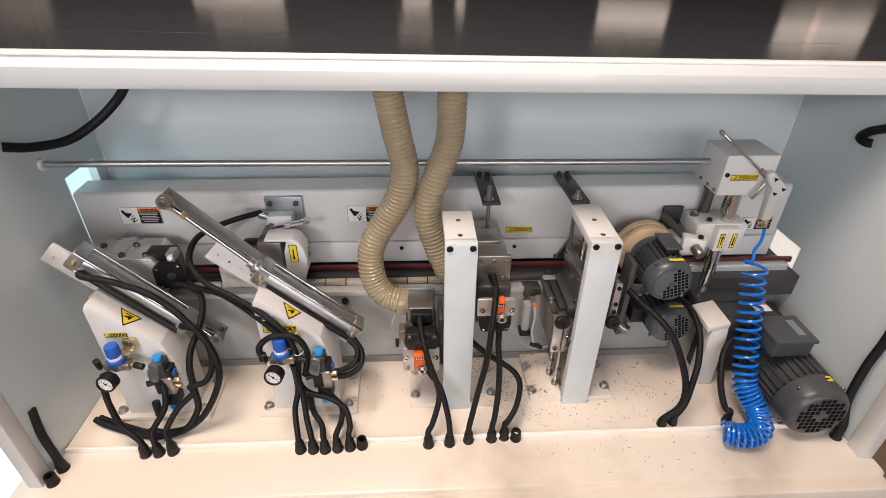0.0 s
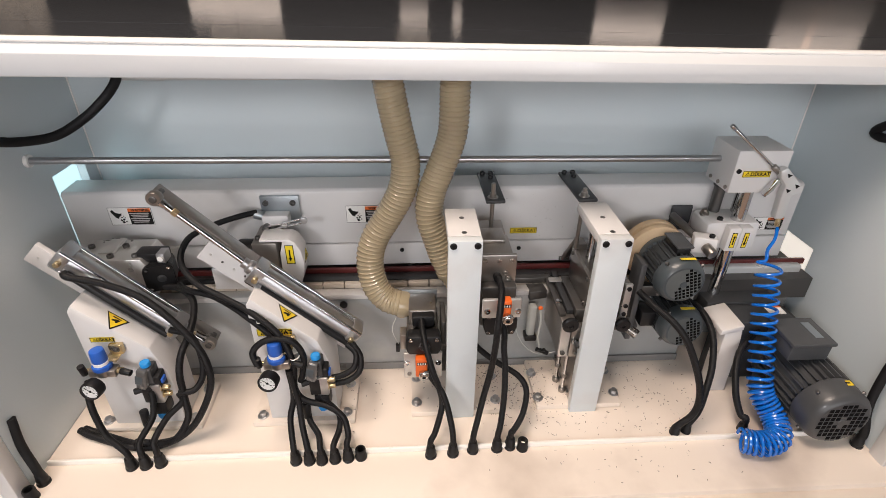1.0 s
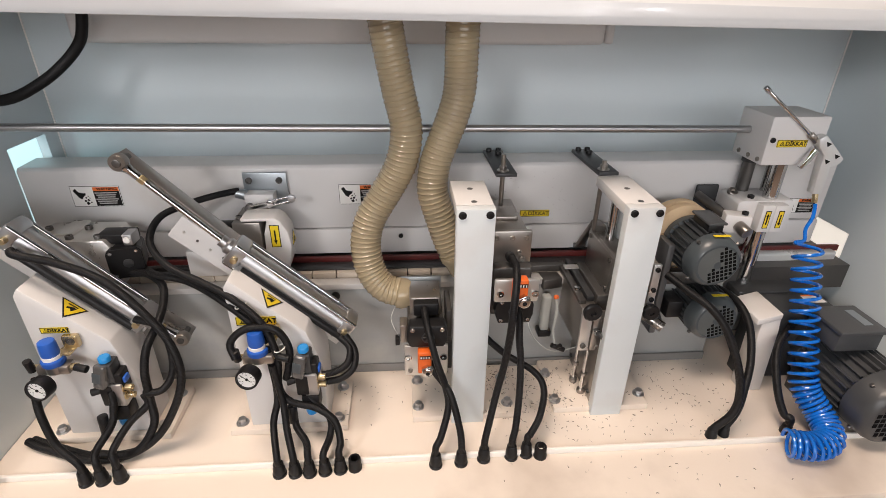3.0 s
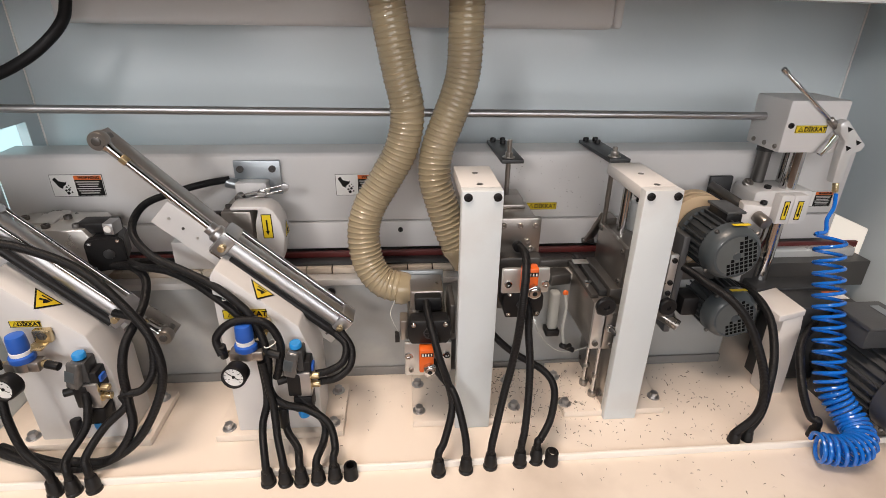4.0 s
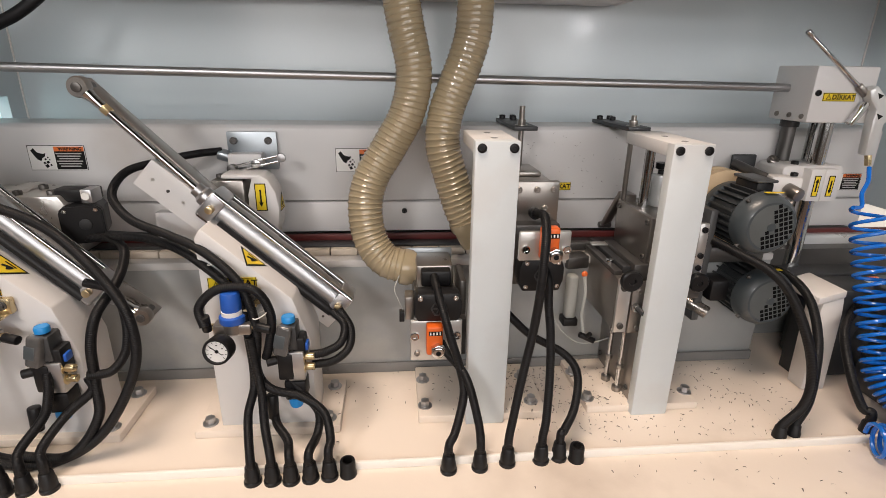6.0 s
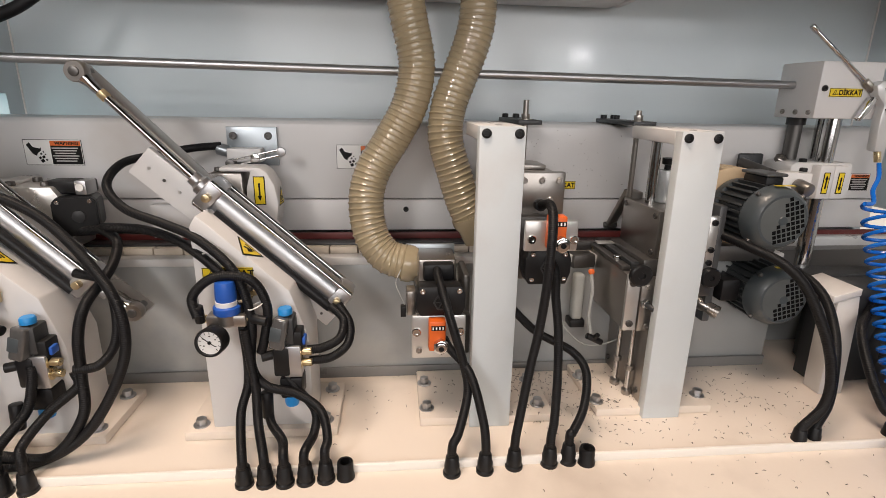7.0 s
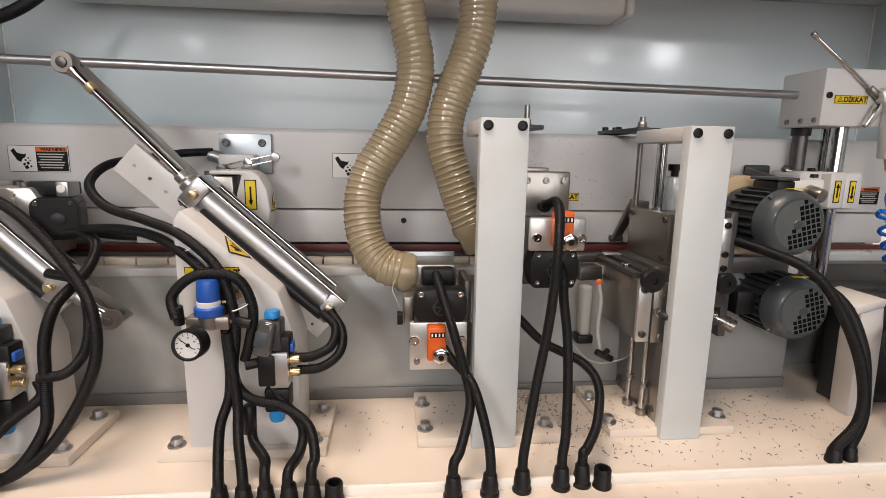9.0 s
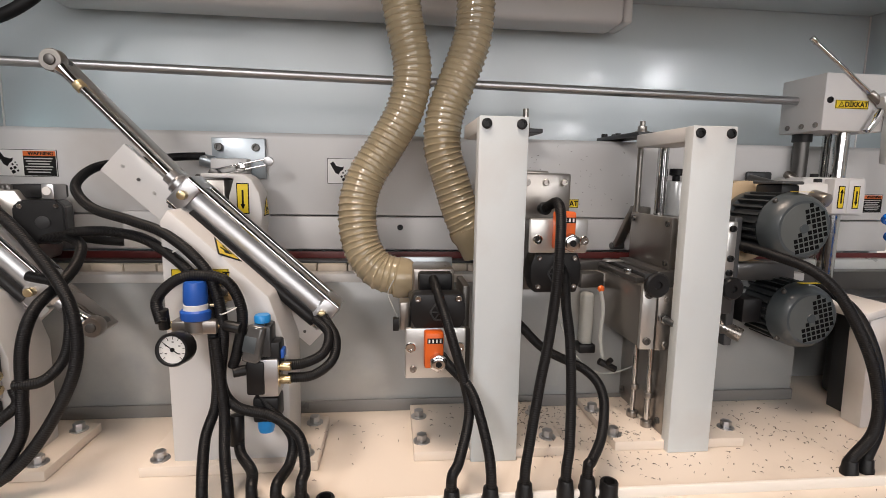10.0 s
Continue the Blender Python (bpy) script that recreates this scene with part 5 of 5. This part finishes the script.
part("housing", box(0.59, 0.77, 0.085, 0.20, DZ, 0.150, 0.010, seg=3), DARKPL, gear)
part("top_plate", box(0.5635, 0.70, 0.07, 0.14, 0.150, 0.200, 0.004), DARKPL, gear)
part("rear_plate", box(0.525, 0.70, 0.1405, 0.245, 0.150, 0.2045, 0.004), DARKPL, gear)
part("rating_plate", plate2d(face_at((0.672, 0.11, 0.2004), (1, 0, 0), (0, 1, 0)), 0.04, 0.025), FILM, gear)
part("plate_heading", plate2d(face_at((0.672, 0.124, 0.2012), (1, 0, 0), (0, 1, 0)), 0.038, 0.005), SIGNOR, gear)

# ---- height column with its block, carriage and pedestal ----
colm = thing("height_column", (0.55, 0.18, DZ), "white height column with chrome guides and caution label", "column")
part("head_block", slab([(0.497, 0.482), (0.612, 0.482), (0.612, 0.576), (0.497, 0.576)], 0.158, 0.255, 0.003), PAINT, colm)
caution_label(colm, face_at((0.547, 0.1575, 0.5255), (1, 0, 0), (0, 0, 1)), 0.060, 0.014)
part("screw", caphead((0.507, 0.158, 0.532), (0, -1, 0), 0.0052, 0.003), BLACK, colm)
for y in (0.170, 0.200, 0.232):
    part("screw", caphead((0.497, y, 0.492), (-1, 0, 0), 0.0045, 0.003), STEEL, colm)
part("guide", cyl((0.559, 0.186, 0.205), (0.559, 0.186, 0.483), 0.0145, 24), CHROME, colm, "polished chrome guide")
part("guide", cyl((0.575, 0.225, 0.205), (0.575, 0.225, 0.483), 0.0110, 24), CHROME, colm)
part("spindle", cyl((0.527, 0.232, 0.380), (0.527, 0.232, 0.470), 0.0125, 20), DARKST, colm)
part("spindle_collar", cyl((0.527, 0.232, 0.468), (0.527, 0.232, 0.4825), 0.016, 20, 0.001), DARKPL, colm)
part("carriage", slab([(0.484, 0.400), (0.492, 0.405), (0.600, 0.405), (0.604, 0.396), (0.604, 0.340), (0.520, 0.340), (0.484, 0.362)], 0.168, 0.240, 0.003), PAINT, colm)
part("carriage_plate", box(0.524, 0.5505, 0.147, 0.168, 0.344, 0.402, 0.0015), PAINT, colm)
part("carriage_plate", box(0.5515, 0.578, 0.147, 0.168, 0.344, 0.402, 0.0015), PAINT, colm)
for x in (0.5375, 0.565):
    arrow_label(colm, face_at((x, 0.1465, 0.372), (1, 0, 0), (0, 0, 1)), 0.0115, 0.038, 1 if x < 0.55 else -1)
part("bolt", caphead((0.496, 0.216, 0.4045), (0, -0.6, 0.8), 0.010, 0.008), STEEL, colm)
part("bolt", caphead((0.518, 0.185, 0.405), (0, 0, 1), 0.0065, 0.006), BLACK, colm)
ped = thing("pedestal", (0.55, 0.11, DZ), "white folded steel pedestal on the deck", "pedestal")
part("top", slab([(0.511, 0.184), (0.511, 0.197), (0.560, 0.210), (0.560, 0.197)], 0.047, 0.135, 0.002), PAINT, ped)
part("leg", slab([(0.5215, 0.186), (0.5595, 0.1965), (0.564, 0.165), (0.571, DZ), (0.526, DZ)], 0.0485, 0.085, 0.002), PAINT, ped)
part("side", box(0.5455, 0.5585, 0.086, 0.135, DZ, 0.190, 0.002), DARKPL, ped)

# ---- air gun and its coiled hose ----
gun = thing("air_gun", (0.60, 0.15, 0.50), "silver air blow gun hung on the column", "air gun")
part("nozzle", cyl((0.470, 0.160, 0.624), (0.594, 0.152, 0.529), 0.0034, 14, 0.0006), CHROME, gun)
part("nozzle_tip", cyl((0.464, 0.160, 0.629), (0.474, 0.160, 0.621), 0.0046, 14, 0.0008), CHROME, gun)
part("collar", cyl((0.574, 0.153, 0.5445), (0.592, 0.152, 0.5305), 0.0066, 6, 0.0008), STEEL, gun)
body = [(0.584, 0.538), (0.597, 0.547), (0.648, 0.500), (0.642, 0.489), (0.628, 0.483), (0.628, 0.428), (0.608, 0.428), (0.604, 0.486), (0.606, 0.505), (0.590, 0.522)]
part("grip", slab(body, 0.138, 0.157, 0.004), SILVER, gun)
part("trigger", slab([(0.586, 0.520), (0.596, 0.516), (0.586, 0.494), (0.572, 0.478), (0.566, 0.484), (0.576, 0.500)], 0.142, 0.153, 0.002), CHROME, gun)
for x, z in ((0.605, 0.530), (0.630, 0.506), (0.614, 0.496)):
    part("recess", slab([(x - 0.006, z + 0.004), (x + 0.006, z), (x - 0.001, z - 0.006)], 0.1373, 0.139, 0), INK, gun)
part("fitting", cyl((0.620, 0.146, 0.432), (0.622, 0.142, 0.410), 0.006, 6, 0.0008), BRASS, gun)

pts = [V(p) for p in ((0.622, 0.138, 0.408), (0.615, 0.125, 0.385), (0.600, 0.115, 0.365), (0.597, 0.105, 0.345))]
axis = smooth_line([(0.600, 0.095, 0.345), (0.598, 0.080, 0.304), (0.596, 0.045, 0.226), (0.592, 0.005, 0.147), (0.590, -0.030, 0.088), (0.606, -0.072, 0.050), (0.596, -0.112, 0.036), (0.555, -0.124, 0.032), (0.515, -0.112, 0.031)], 0.0012)
line = []
acc, up = 0.0, V((0, 1, 0.2)).normalized()
n = len(axis)
for i, c in enumerate(axis):
    d = (axis[min(i + 1, n - 1)] - axis[max(i - 1, 0)]).normalized()
    side = up.cross(d).normalized()
    up = d.cross(side).normalized()
    f = i / n
    gap = max(0.0210, 0.031 - 0.08 * f) if f < 0.50 else max(0.0100, 0.0210 - 0.10 * (f - 0.50))
    acc += 2 * math.pi * 0.0012 / gap
    line.append(c + 0.0240 * (math.cos(acc) * side + math.sin(acc) * up))
coil = thing("coiled_air_hose", (0.60, 0.0, 0.02), "shiny blue coiled air hose hanging to the deck", "air hose")
part("lead", tube(pts + [line[0]], 0.0036, 0.006, 10), COIL, coil, "straight blue hose end")
part("coil", tube(line, 0.0034, 0.006, 8), COIL, coil)

# ---- shavings strewn over the deck ----
rng = random.Random(5)
verts, faces = [], []
spots = [(0.06, 0.11, 0.07), (0.06, 0.03, 0.06), (0.30, 0.10, 0.12), (0.42, 0.02, 0.10), (0.13, 0.0, 0.09), (-0.01, 0.10, 0.06), (0.27, -0.03, 0.12), (-0.25, 0.12, 0.10), (0.34, -0.12, 0.12)]
for k in range(900):
    cx, cy, s = spots[min(int(rng.random() ** 1.4 * 9), 8)]
    x, y = cx + rng.gauss(0, s), cy + rng.gauss(0, s * 0.6)
    if not (-0.9 < x < 0.5 and -0.185 < y < 0.158) or -0.092 < y < -0.072 or -0.108 < x < -0.04 and y < 0.022:
        continue
    on = any(a < x < b and c < y < d for a, b, c, d in ((-0.184, 0.030, 0.001, 0.150), (0.103, 0.300, 0.008, 0.165), (-0.533, -0.310, -0.012, 0.118), (-0.866, -0.643, -0.012, 0.118)))
    z = DZ + (0.0146 if on else 0.0006) if y > -0.08 else 0.0006
    a, bend, w, ln = rng.random() * 6.28, rng.uniform(-1.6, 1.6), 0.00045, rng.uniform(0.0022, 0.0065)
    base, px, py = len(verts), x, y
    for i in range(5):
        h = 0.0012 * math.sin(i / 4 * 3.14)
        nx, ny = -math.sin(a), math.cos(a)
        verts += [(px + nx * w, py + ny * w, z + h), (px - nx * w, py - ny * w, z + h + 0.0006)]
        if i:
            q = base + 2 * i
            faces.append((q - 2, q - 1, q + 1, q))
        px, py, a = px + math.cos(a) * ln / 4, py + math.sin(a) * ln / 4, a + bend / 4
for k in range(60):
    x, z, ln, a = rng.gauss(0.10, 0.06), rng.uniform(0.33, 0.45), rng.uniform(0.001, 0.0035), rng.uniform(-1.2, 1.2)
    dx, dz, base = ln * math.cos(a), ln * math.sin(a), len(verts)
    verts += [(x, 0.2494, z), (x + dx, 0.2494, z + dz), (x + dx, 0.2490, z + dz + 0.0007), (x, 0.2490, z + 0.0007)]
    faces.append((base, base + 1, base + 2, base + 3))
me = bpy.data.meshes.new("shavings")
me.from_pydata(verts, [], faces)
me.materials.append(CHIP)
tagged(new("shavings", me), "dark curled shavings strewn over deck and beam", "shavings", kind="stuff")
